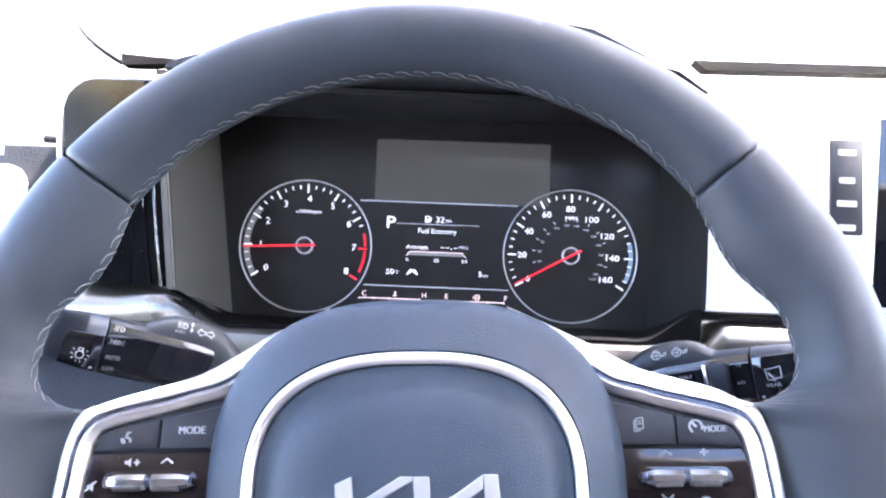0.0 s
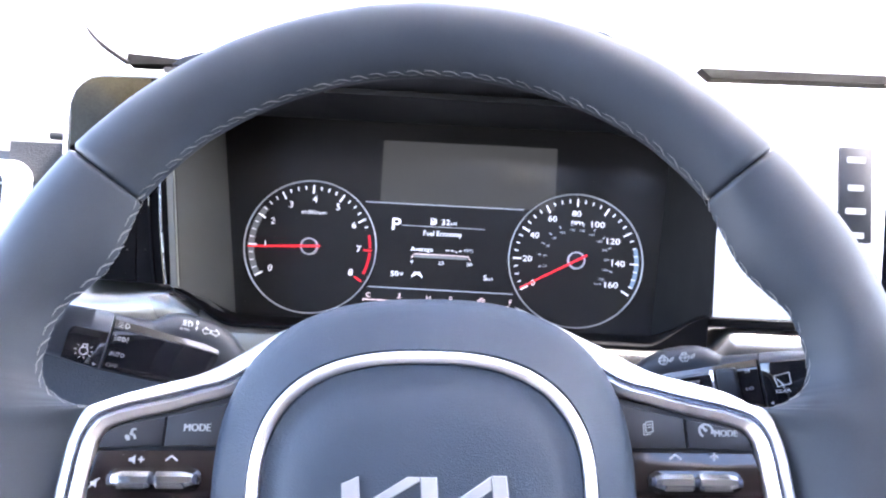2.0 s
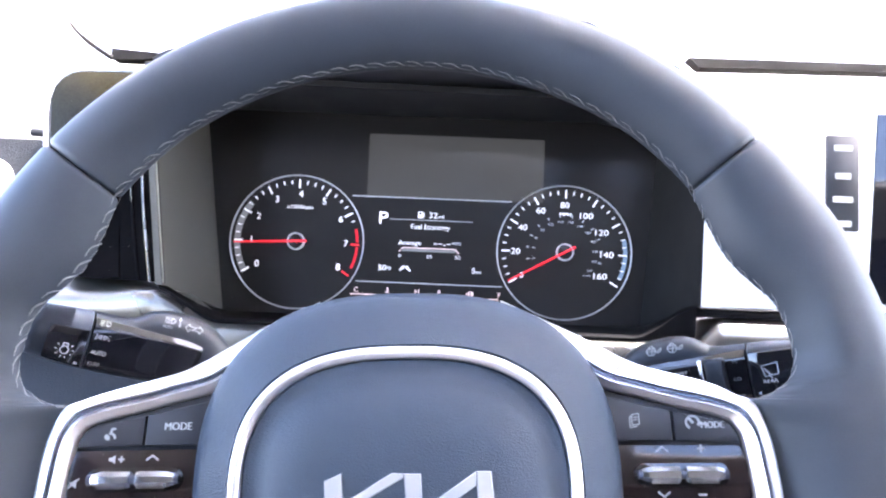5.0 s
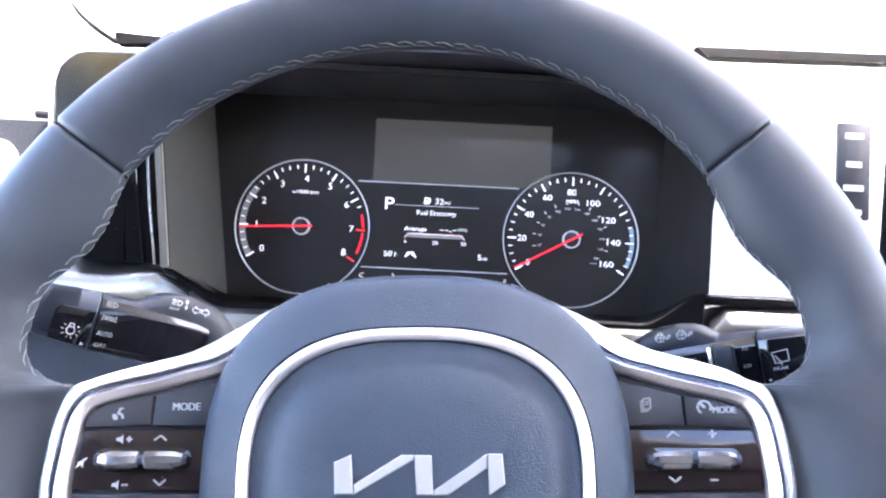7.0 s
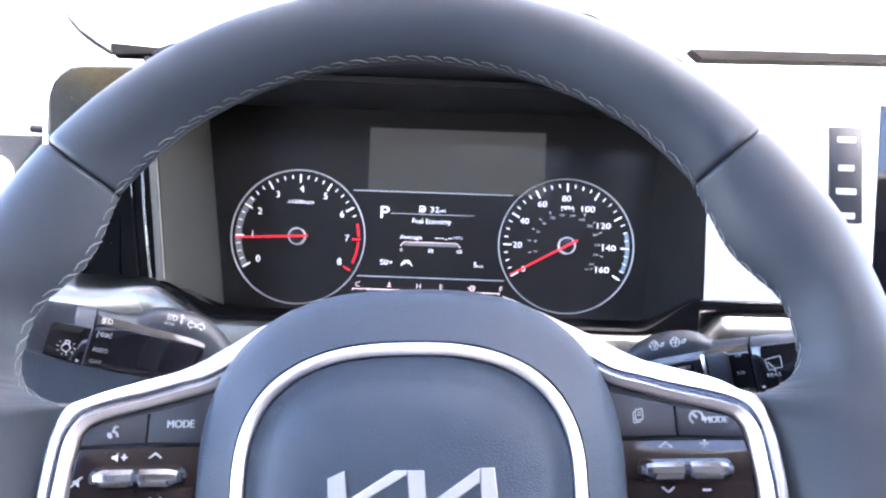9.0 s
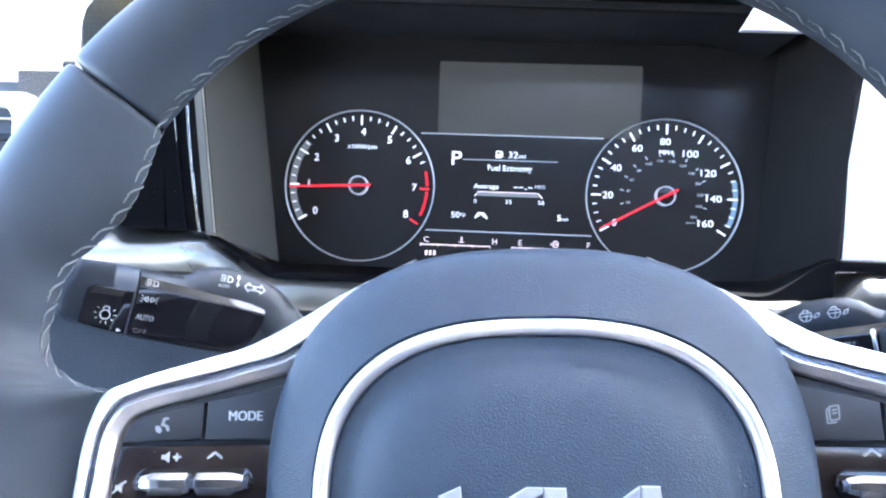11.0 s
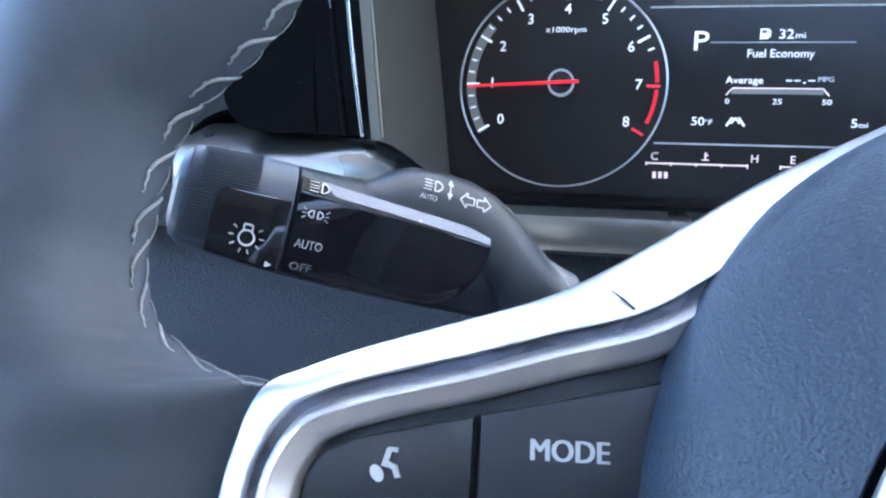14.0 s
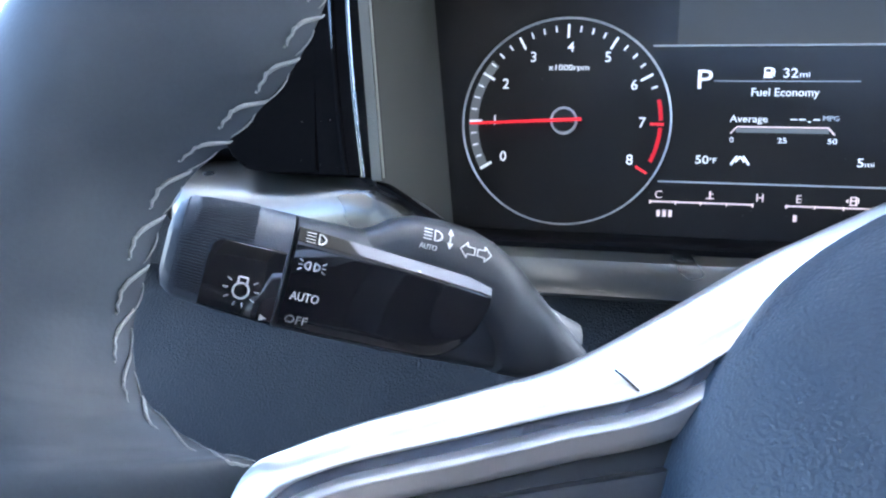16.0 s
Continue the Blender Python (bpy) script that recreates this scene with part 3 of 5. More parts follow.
for words, x, y, h, wd in (("P", -0.0356, 0.0207, 0.0088, 0.0066), ("32", 0.0015, 0.0237, 0.0042, 0.0062), ("mi", 0.0075, 0.0231, 0.0027, 0.0042), ("Fuel Economy", -0.0004, 0.0149, 0.0036, 0.0290),
                           ("Average", -0.0155, 0.0026, 0.0031, 0.0165), ("MPG", 0.0196, 0.0032, 0.0022, 0.0065), ("--.-", 0.0088, 0.0032, 0.0040, 0.0125), ("0", -0.0225, -0.0072, 0.0024, 0.0018), ("25", -0.0005, -0.0072, 0.0024, 0.0040), ("50", 0.0208, -0.0072, 0.0024, 0.0040),
                           ("50", -0.0350, -0.0168, 0.0038, 0.0058), ("°F", -0.0302, -0.0172, 0.0024, 0.0032), ("5", 0.0330, -0.0165, 0.0038, 0.0026), ("mi", 0.0368, -0.0172, 0.0023, 0.0038)):
    part_mesh("writing", lettering(words, x, y, 0.0004, h, wd), LIT_DIM if words == "MPG" else LIT, trip, smooth=0)
part("divider", bar(-0.0315, 0.0199, 0.031, 0.0199, 0.0004, 0.0003, 0.0007), LIT_DIM, trip)
pump = [((-0.0096, 0.0216), (-0.0096, 0.0260)), ((-0.0096, 0.0258), (-0.0068, 0.0258)), ((-0.0068, 0.0260), (-0.0068, 0.0216)), ((-0.0102, 0.0217), (-0.0062, 0.0217)), ((-0.0095, 0.0237), (-0.0069, 0.0237)), ((-0.0095, 0.0230), (-0.0069, 0.0230)), ((-0.0095, 0.0224), (-0.0069, 0.0224)), ((-0.0066, 0.0236), (-0.0058, 0.0234)), ((-0.0058, 0.0222), (-0.0056, 0.0248)), ((-0.0056, 0.0248), (-0.0063, 0.0257))]
part("pump_icon", join(*(bar(*p, *q, 0.0006, 0.0003, 0.0007) for p, q in pump)), LIT, trip)
part("economy_bar", join(bar(-0.0205, -0.0012, 0.0188, -0.0012, 0.0006, 0.0003, 0.0008), bar(-0.0205, -0.0012, -0.0232, -0.0044, 0.0006, 0.0003, 0.0008), bar(0.0188, -0.0012, 0.0215, -0.0044, 0.0006, 0.0003, 0.0008)), LIT_WARM, trip, "pale economy bar")
part("economy_base", bar(-0.0208, -0.0028, 0.0191, -0.0028, 0.0020, 0.0003, 0.0006), LIT_GREY, trip, "dim band under the economy bar")
part("lane_icon", join(bar(-0.0222, -0.0188, -0.0196, -0.0148, 0.0009, 0.0003, 0.0007), bar(-0.0142, -0.0188, -0.0168, -0.0148, 0.0009, 0.0003, 0.0007), bar(-0.0202, -0.0176, -0.0182, -0.0150, 0.0008, 0.0003, 0.0007), bar(-0.0162, -0.0176, -0.0182, -0.0150, 0.0008, 0.0003, 0.0007)), LIT, trip)
for words, x in (("C", -0.0538), ("H", -0.0085), ("E", 0.0083), ("F", 0.0528)):
    part_mesh("writing", lettering(words, x, -0.0338, 0.0004, 0.0036), LIT_WARM, trip, smooth=0)
for x0, x1 in ((-0.0575, -0.0115), (0.0030, 0.0515)):
    part("scale_line", join(bar(x0, -0.0372, x1, -0.0372, 0.0007, 0.0003, 0.0008), *(bar(x0 + (x1 - x0) * k / 4, -0.0366, x0 + (x1 - x0) * k / 4, -0.0384, 0.0006, 0.0003, 0.0008) for k in range(5))), LIT_WARM, trip)
for x in (-0.0535, -0.0508, -0.0481, 0.0070):
    part("level_block", prism([(x - 0.0008, -0.0443), (x + 0.0008, -0.0443), (x + 0.0008, -0.0412), (x - 0.0008, -0.0412)], 0.0003, 0.0007), LIT_WARM, trip)
part("temperature_icon", join(bar(-0.0322, -0.0350, -0.0288, -0.0350, 0.0005, 0.0003, 0.0007), bar(-0.0305, -0.0350, -0.0305, -0.0315, 0.0007, 0.0003, 0.0007), bar(-0.0305, -0.0328, -0.0292, -0.0328, 0.0005, 0.0003, 0.0007)), LIT_WARM, trip)
part("tank_icon", join(*(bar(*a, *b, 0.0005, 0.0003, 0.0007) for a, b in (((0.0301, -0.0358), (0.0301, -0.0322)), ((0.0301, -0.0322), (0.0324, -0.0322)), ((0.0324, -0.0322), (0.0324, -0.0358)), ((0.0296, -0.0358), (0.0329, -0.0358)), ((0.0301, -0.0338), (0.0324, -0.0338)), ((0.0332, -0.0326), (0.0332, -0.0350)), ((0.0282, -0.0340), (0.0292, -0.0334)), ((0.0282, -0.0340), (0.0292, -0.0346))))), LIT_WARM, trip)

# ---------------------------------------------------------------- steering wheel
wheel = thing("steering_wheel", WHEEL, "black leather steering wheel with pale stitching and chrome spoke trim", "steering wheel")
R, RA, RB, WIDE, RZ = 0.1606, 0.0174, 0.0148, 1.02, 0.001   # the rim is a little wider than high
def slim(a):
    """How much closer the inner edge comes to the crest along the upper rim."""
    deg = math.degrees(a)
    return 0.0023 * max(0.0, min(1.0, (141.5 - deg) / 14, (deg - 38.9) / 12))


def rim_point(a, minor):
    r = R + (RA - (slim(a) if math.cos(minor) < 0 else 0.0)) * math.cos(minor)
    return Vector((WIDE * r * math.cos(a), r * math.sin(a), RZ + RB * bulge(minor)))


def bulge(minor, power=1.35):
    """Height of the section: full on the outer side, falling off to a seam along the inner edge."""
    h = math.sin(minor)
    return h ** power if h > 0 and math.cos(minor) < 0 else h


def rim_section(a0, a1, steps, name, label):
    rings = []
    ts = [0, 0.0006, 0.002, 0.006] + [0.012 + 0.976 * i / steps for i in range(steps + 1)] + [0.994, 0.998, 0.9994, 1]
    for t in ts:
        a = radians(a0 + (a1 - a0) * t)
        arc = min(t, 1 - t) * abs(radians(a1 - a0)) * R
        k = 1 - 0.11 * max(0, 1 - arc / 0.0018) ** 2
        ring = []
        for j in range(40):
            m = 2 * math.pi * j / 40
            p = rim_point(a, m)
            mid = Vector((WIDE * R * math.cos(a), R * math.sin(a), RZ))
            ring.append(mid + (p - mid) * k)
        rings.append(ring)
    return part(name, loft(rings), LEATHER, wheel, label)


# the leather swells inwards to thumb webs at the spokes: angle on the rim, then where its inner edge runs
WEB = ((140.0, -0.1117, 0.0919), (144.9, -0.1151, 0.0806), (149.4, -0.1185, 0.0695), (152.6, -0.1217, 0.0625), (155.1, -0.1252, 0.0575), (158.5, -0.1313, 0.0510), (161.6, -0.1373, 0.0451), (164.5, -0.1407, 0.0385), (167.5, -0.1422, 0.0312), (170.5, -0.1432, 0.0238),
       (173.0, -0.1409, 0.0157), (175.3, -0.1352, 0.0109), (177.3, -0.1289, 0.0083), (179.5, -0.1240, 0.0070), (183.0, -0.1276, 0.0000), (188.0, -0.1315, -0.0135), (194.0, -0.1335, -0.0310), (200.0, -0.1305, -0.0500), (206.0, -0.1240, -0.0660), (212.0, -0.1230, -0.0790), (218.0, -0.1155, -0.0903))
WEB_ROWS = smooth_path(WEB, 8)
def inner_edge(deg):
    """The inner edge of the leather at an angle on the left half of the rim."""
    if not WEB[0][0] < deg < WEB[-1][0]:
        return WIDE * (R - RA) * math.cos(radians(deg)), (R - RA) * math.sin(radians(deg))
    for p, q in zip(WEB_ROWS, WEB_ROWS[1:]):
        if p[0] <= deg <= q[0]:
            k = (deg - p[0]) / max(1e-6, q[0] - p[0])
            return p[1] + (q[1] - p[1]) * k, p[2] + (q[2] - p[2]) * k


def shift_web(deg):
    """The right web lies a little further out than the left one."""
    return 0.0015 * min(1.0, max(0.0, (deg - 141) / 8)) * min(1.0, max(0.0, (222 - deg) / 12))


def grip(a0, a1, side, steps=340):
    rings = []
    for i in range(steps + 1):
        deg = a0 + (a1 - a0) * i / steps
        a = radians(deg)
        crest = Vector((WIDE * R * math.cos(a), R * math.sin(a), 0))
        inner = Vector((*inner_edge(deg), 0))
        end = min(i, steps - i) / steps * radians(a1 - a0) * R
        k = 1 - 0.11 * max(0, 1 - end / 0.0018) ** 2
        dive = 0.0024 * min(1.0, max(0.0, (deg - 178.5) / 4)) * min(1.0, max(0.0, (212 - deg) / 8))
        crease = max(0.0, 1 - abs(deg - 175.0) / 5.0)
        ring = []
        soft = 1.35 + 0.35 * min(1.0, max(0.0, (deg - 142) / 10))
        for j in range(48):
            m = 2 * math.pi * j / 48
            c = math.cos(m)
            p = crest + (Vector((WIDE * math.cos(a), math.sin(a), 0)) * (RA + (0.0024 * min(1.0, max(0.0, (deg - 141.5) / 14)) if side > 0 else 0.0)) * k * c if c > 0 else (inner - crest) * (-c * k) * (1 - 0.26 * max(0.0, -math.sin(m))))
            z = RZ + RB * k * bulge(m, soft) * (1 - 0.5 * max(0.0, -c) * (math.sin(m) < 0)) - dive * max(0.0, -c) ** 3 + crease * 0.0009 * max(0.0, -c) ** 2.5 * math.sin(deg * 4.3 + 1.5 * math.sin(deg * 1.7)) * max(0, math.sin(m)) ** 0.3
            ring.append(Vector((p.x if side < 0 else shift_web(deg) * max(0.0, -c) - p.x, p.y, z)))
        rings.append(ring)
    return part("grip", loft(rings), LEATHER, wheel, "black leather grip swelling into the spoke")


rim_section(38.7, 141.7, 60, "upper_rim", "smooth black leather upper rim")
grip(141.9, 252, -1)
grip(141.5, 252, 1)
rim_section(252.3, 287.7, 24, "lower_rim", "black leather lower rim")
part("rim_core", tube([(WIDE * R * math.cos(2 * math.pi * i / 90), R * math.sin(2 * math.pi * i / 90), 0) for i in range(90)], 0.0115, 12, True), RUBBER, wheel)

# airbag cover
PC = Vector((0.0013, -0.0226, 0))
def superellipse(a, b, n, t):
    c, s = math.cos(t), math.sin(t)
    return a * math.copysign(abs(c) ** (2 / n), c), b * math.copysign(abs(s) ** (2 / n), s)


def cover(rows, n=2.3, steps=120):
    rings = []
    for a, b, h in rows:
        rings.append([Vector((PC.x + superellipse(a, b, n, 2 * math.pi * i / steps)[0], PC.y + superellipse(a, b, n, 2 * math.pi * i / steps)[1], h)) for i in range(steps)])
    return loft(rings)
part("airbag_shoulder", cover([(0.0745, 0.0695, -0.035), (0.0767, 0.0715, -0.012), (0.0767, 0.0715, -0.0026), (0.07605, 0.07085, 0.0026), (0.0746, 0.0694, 0.0061), (0.0720, 0.0668, 0.0096), (0.0686, 0.0630, 0.0124), (0.0646, 0.0580, 0.0150), (0.0615, 0.0525, 0.0174), (0.0598, 0.0494, 0.0184), (0.0593, 0.0488, 0.0176), (0.0588, 0.0483, 0.010)], 2.6), PAD, wheel, "grained black airbag shoulder")
part("badge_panel", cover([(0.0557, 0.0451, 0.010), (0.0556, 0.0450, 0.0178), (0.0541, 0.0436, 0.0190), (0.0515, 0.0411, 0.0186), (0.0487, 0.0386, 0.0192), (0.0465, 0.0366, 0.0206), (0.0425, 0.0326, 0.0226), (0.033, 0.025, 0.0234), (0.019, 0.014, 0.0238), (0.006, 0.005, 0.0239)], 2.58), PAD, wheel, "grained black airbag centre")
ring = [(PC.x + superellipse(0.0570, 0.0464, 2.58, 2 * math.pi * i / 160)[0], PC.y + superellipse(0.0570, 0.0464, 2.58, 2 * math.pi * i / 160)[1], 0.0192) for i in range(160)]
part("chrome_ring", tube(ring, 0.0022, 12, True), RING, wheel, "satin chrome ring round the airbag centre")
# the maker's badge as plain silver strokes
for poly in ([(-25.0, -18.6), (-19.5, -16.2), (-18.7, -25.4), (-18.4, -28.5), (-24.5, -28.4)],
             [(-18.2, -28.5), (-18.5, -25.5), (-3.2, -16.3), (0.8, -16.4), (0.8, -17.8)],
             [(1.0, -16.4), (6.6, -16.5), (7.2, -28.7), (1.9, -28.6)],
             [(7.4, -28.7), (7.4, -27.4), (24.7, -15.9), (24.6, -20.4), (12.1, -28.6)],
             [(24.9, -15.9), (29.6, -15.95), (30.4, -25.4), (25.2, -28.7)]):
    part("badge_stroke", prism([(x / 1000, y / 1000) for x, y in poly], 0.0225, 0.0249, 0.0003, 1), BADGE, wheel, "flat silver badge stroke")

# spokes: chrome frame, buttons and rollers
def spoke(sign):
    flip = (lambda x: x) if sign < 0 else (lambda x: 0.003 - x)
    def fx(pts):
        return [(flip(x), y) for x, y in pts]
    base = part("spoke_base", prism(fx([(-0.060, 0.028), (-0.075, 0.018), (-0.095, 0.011), (-0.118, 0.006), (-0.125, -0.01), (-0.126, -0.034), (-0.122, -0.05), (-0.112, -0.066), (-0.06, -0.075)]), -0.016, -0.0045, 0.001), BUTTON, wheel, "dark spoke plate")
    # millimetres, from the airbag out to the corner and down: the band's outer and inner edge
    up = 0.0 if sign < 0 else 0.0013
    outer = ((-34, 47.5), (-47.6, 41.3), (-58, 36.2), (-69.5, 29.2), (-84, 21.2), (-95.3, 17.3), (-111.3, 13.0), (-120.7, 9.9), (-126.2, 7.1), (-129, 0.3), (-130.8, -6), (-132, -14.9), (-132.6, -31), (-128.5, -50), (-118, -65))
    inner = ((-36, 40), (-48, 34), (-59, 27), (-72, 18.6), (-84.5, 15), (-95, 12.1), (-109.5, 8.9), (-117, 6.6), (-121, 4.4), (-124.2, 0.2), (-126.3, -5), (-127.7, -14.7), (-128.6, -31), (-124.4, -49), (-115, -62.5))
    lines = [smooth_path([(flip(x * MM), y * MM + (up if 3 <= i <= 6 else 0.0), 0) for i, (x, y) in enumerate(outer)], 6),
             smooth_path([(flip(x * MM), y * MM, 0) for x, y in inner], 6)]
    # groove, bead and slope follow the inner edge at a steady distance
    for inset in (0.0014, 0.0030, 0.0060):
        path, line = lines[1], []
        for i, p in enumerate(path):
            d = (path[min(i + 2, len(path) - 1)] - path[max(i - 2, 0)]).normalized()
            line.append(p + Vector((-d.y, d.x, 0)) * (-inset if sign > 0 else inset))
        lines.append(line)
    def ruled(i, j, profile):
        """A band between two of the lines: profile rows of (share of the way across, height)."""
        rings = []
        for n, (p, q) in enumerate(zip(lines[i], lines[j])):
            k = 1 - 0.62 * min(1.0, max(0.0, (n - 42) / 10))
            fall = 0.0045 * min(1.0, max(0.0, (31 - n) / 10)) if i == 0 else 0.0
            rings.append([p + (q - p) * u + Vector((0, 0, (h * k if h > -0.006 else h - fall) - fall * max(0.0, 1 - u) ** 1.3)) for u, h in profile])
        return loft(rings)
    part("chrome_band", ruled(0, 1, [(-0.08, -0.0095), (-0.04, -0.0062)] + [(u / 14, 0.0004 - 0.0046 * (1 - u / 14) ** 1.7) for u in range(14)] + [(0.98, 0.00025), (1.0, -0.0002), (1.0, -0.0095)]), BAND, base, "bright chrome outer band")
    part("spoke_back", prism([(p.x, p.y) for p in lines[0]] + [(flip(-0.06), -0.072), (flip(-0.03), 0.0)], -0.024, -0.0092), PLASTIC, base, "dark plastic back of the spoke")
    part("band_seam", tube([(flip(-0.0776), 0.0208, -0.0014), (flip(-0.0762), 0.0196, -0.0003), (flip(-0.0748), 0.0183, 0.0006)], 0.00016, 5), RUBBER, base, "fine dark joint in the band")
    part("groove", ruled(1, 2, [(-0.1, -0.004), (-0.1, -0.0016), (1.1, -0.0014), (1.1, -0.004)]), GROOVE, base, "dark groove beside the bead")
    part("chrome_bead", ruled(2, 3, [(0.0, -0.010), (0.0, -0.0014), (0.04, -0.0013), (0.3, -0.0004), (0.6, 0.0005), (0.88, 0.0012), (1.0, 0.0012), (1.0, -0.010)]), BAND, base, "slim bright inner bead")
    part("bead_slope", ruled(3, 4, [(0.0, -0.010), (0.01, 0.00115), (0.25, 0.0002), (0.6, -0.0010), (0.88, -0.0020), (1.0, -0.0034), (1.0, -0.010)]), SLOPE, base, "satin slope inside the bead")
    part("voice_button" if sign < 0 else "cruise_button", prism(fx([(-0.0951, 0.0040), (-0.1100, 0.0008), (-0.1145, -0.0012), (-0.1165, -0.0040), (-0.1172, -0.0074), (-0.0954, -0.0066)]), -0.008, -0.0012, 0.0006), BUTTON, base, "matte black button")
    part("mode_button" if sign < 0 else "page_button", prism(fx([(-0.0943, 0.0042), (-0.066, 0.0104), (-0.066, -0.0066), (-0.0946, -0.0066)]), -0.008, -0.0010, 0.0006), BUTTON, base, "matte black button")
    part("roller_plate", prism(fx([(-0.0658, -0.0078), (-0.1170, -0.0084), (-0.1190, -0.0150), (-0.1192, -0.0285), (-0.0658, -0.0290)]), -0.008, -0.0018, 0.0005), PIANO, base, "dusty black gloss plate, brown reflection painted in")
    part("lower_button", prism(fx([(-0.0658, -0.0300), (-0.1190, -0.0296), (-0.1170, -0.0440), (-0.110, -0.0540), (-0.0658, -0.058)]), -0.008, -0.0016, 0.0006), BUTTON, base, "matte black button")
    # two ribbed rollers side by side
    cx, cy = flip(-0.0958), -0.0182
    saddle = part("roller_frame", prism([(cx + x, cy + y) for x, y in rounded(-0.0166, 0.0166, -0.0041, 0.0041, 0.0040)], -0.004, -0.0008, 0.0006), GLOSS, base, "gloss black roller surround")
    part("roller_axle", tube([(cx - 0.0156, cy, -0.0002), (cx + 0.0156, cy, -0.0002)], 0.0018, 12), GROOVE, base, "dark axle between the rollers")
    for s in (-1, 1):
        rings = []
        for x, r in ((0.0009, 0.0025), (0.0012, 0.0029), (0.0017, 0.0030), (0.0108, 0.0030), (0.0126, 0.0025), (0.0142, 0.0020), (0.0149, 0.0011)):
            rings.append([Vector((cx + s * x, cy + r * math.cos(radians(22.5 + 45 * k)), -0.0004 + r * math.sin(radians(22.5 + 45 * k)))) for k in range(8)])
        part("roller", loft(rings), ROLLER, base, "faceted silver thumb roller", 25)
        ribs = [bar(cx + s * (0.0024 + 0.00075 * i), cy - 0.0031, cx + s * (0.0024 + 0.00065 * i), cy - 0.0013, 0.0003, 0.0, 0.0024) for i in range(13)]
        part("roller_ribs", join(*ribs), ROLLER, base)
    def ico(name, *bms):
        return part(name, join(*bms), MARK, base, smooth=0)
    z0, z1 = -0.0012, -0.00075
    zp0, zp1 = -0.002, -0.0016
    def chev(x, y, up):
        return (bar(x - 0.0021, y - 0.0008 * up, x, y + 0.0009 * up, 0.00062, zp0, zp1), bar(x + 0.0021, y - 0.0008 * up, x, y + 0.0009 * up, 0.00062, zp0, zp1))
    if sign < 0:
        part_mesh("writing", lettering("MODE", -0.0829, 0.0002, z0 + 0.0003, 0.0027, 0.0098), MARK, base, smooth=0)
        oval = prism([(-0.1074 + 0.00075 * math.cos(t) * 0.87 - 0.00115 * math.sin(t) * 0.5, -0.0036 + 0.00075 * math.cos(t) * 0.5 + 0.00115 * math.sin(t) * 0.87) for t in (2 * math.pi * k / 16 for k in range(16))], z0, z1)
        ico("voice_icon", oval, bar(-0.1065, -0.0027, -0.1058, -0.0004, 0.0007, z0, z1), bar(-0.1059, -0.0005, -0.1047, -0.0006, 0.0006, z0, z1), bar(-0.1063, -0.0022, -0.1049, -0.0029, 0.0007, z0, z1), bar(-0.1051, -0.0028, -0.1047, -0.0041, 0.0007, z0, z1))
        ico("up_icon", *chev(-0.0906, -0.0109, 1))
        ico("down_icon", *chev(-0.0896, -0.0260, -1))
        for y, plus in ((-0.0113, 1), (-0.0268, 0)):
            x = -0.1038
            bits = [prism([(x - 0.0018, y - 0.0006), (x - 0.0008, y - 0.0006), (x + 0.0004, y - 0.0016), (x + 0.0004, y + 0.0016), (x - 0.0008, y + 0.0006), (x - 0.0018, y + 0.0006)], zp0, zp1), bar(x + 0.0014, y, x + 0.0036, y, 0.0006, zp0, zp1)]
            if plus:
                bits.append(bar(x + 0.0025, y - 0.0011, x + 0.0025, y + 0.0011, 0.0006, zp0, zp1))
            ico("volume_icon", *bits)
        x, y = -0.1167, -0.0195
        ico("mute_icon", prism([(x - 0.0012, y - 0.0006), (x - 0.0004, y - 0.0006), (x + 0.0008, y - 0.0016), (x + 0.0008, y + 0.0016), (x - 0.0004, y + 0.0006), (x - 0.0012, y + 0.0006)], zp0, zp1), bar(x - 0.0018, y - 0.0016, x + 0.0018, y + 0.0018, 0.0005, zp0, zp1 + 0.0001))
    else:
        ico("page_icon", *(bar(*a, *b, 0.0004, z0, z1) for a, b in (((0.0832, -0.0010), (0.0858, -0.0006)), ((0.0858, -0.0006), (0.0858, 0.0032)), ((0.0858, 0.0032), (0.0832, 0.0028)), ((0.0832, 0.0028), (0.0832, -0.0010)), ((0.0824, -0.0018), (0.0850, -0.0014)), ((0.0824, -0.0018), (0.0824, 0.0020)), ((0.0824, 0.0020), (0.0831, 0.0022)), ((0.0839, 0.0018), (0.0852, 0.0020)), ((0.0839, 0.0009), (0.0852, 0.0011)))))
        ring_i = shift(arc_band(0.0019, 0.0026, -30, 240, z0, z1, 20), Matrix.Translation((0.1048, -0.0002, 0)))
        ico("cruise_icon", ring_i, bar(0.1050, -0.0004, 0.1036, 0.0012, 0.0009, z0, z1))
        part_mesh("writing", lettering("MODE", 0.1114, -0.0011, z0 + 0.0003, 0.0023, 0.0078), MARK, base, smooth=0)
        ico("up_icon", *chev(0.0928, -0.0096, 1))
        ico("down_icon", *chev(0.0924, -0.0250, -1))
        ico("plus_icon", bar(0.1050, -0.0094, 0.1078, -0.0094, 0.0007, zp0, zp1), bar(0.1064, -0.0108, 0.1064, -0.0080, 0.0007, zp0, zp1))
        ico("minus_icon", bar(0.1042, -0.0252, 0.1070, -0.0252, 0.0007, zp0, zp1))
for side in (-1, 1):
    spoke(side)
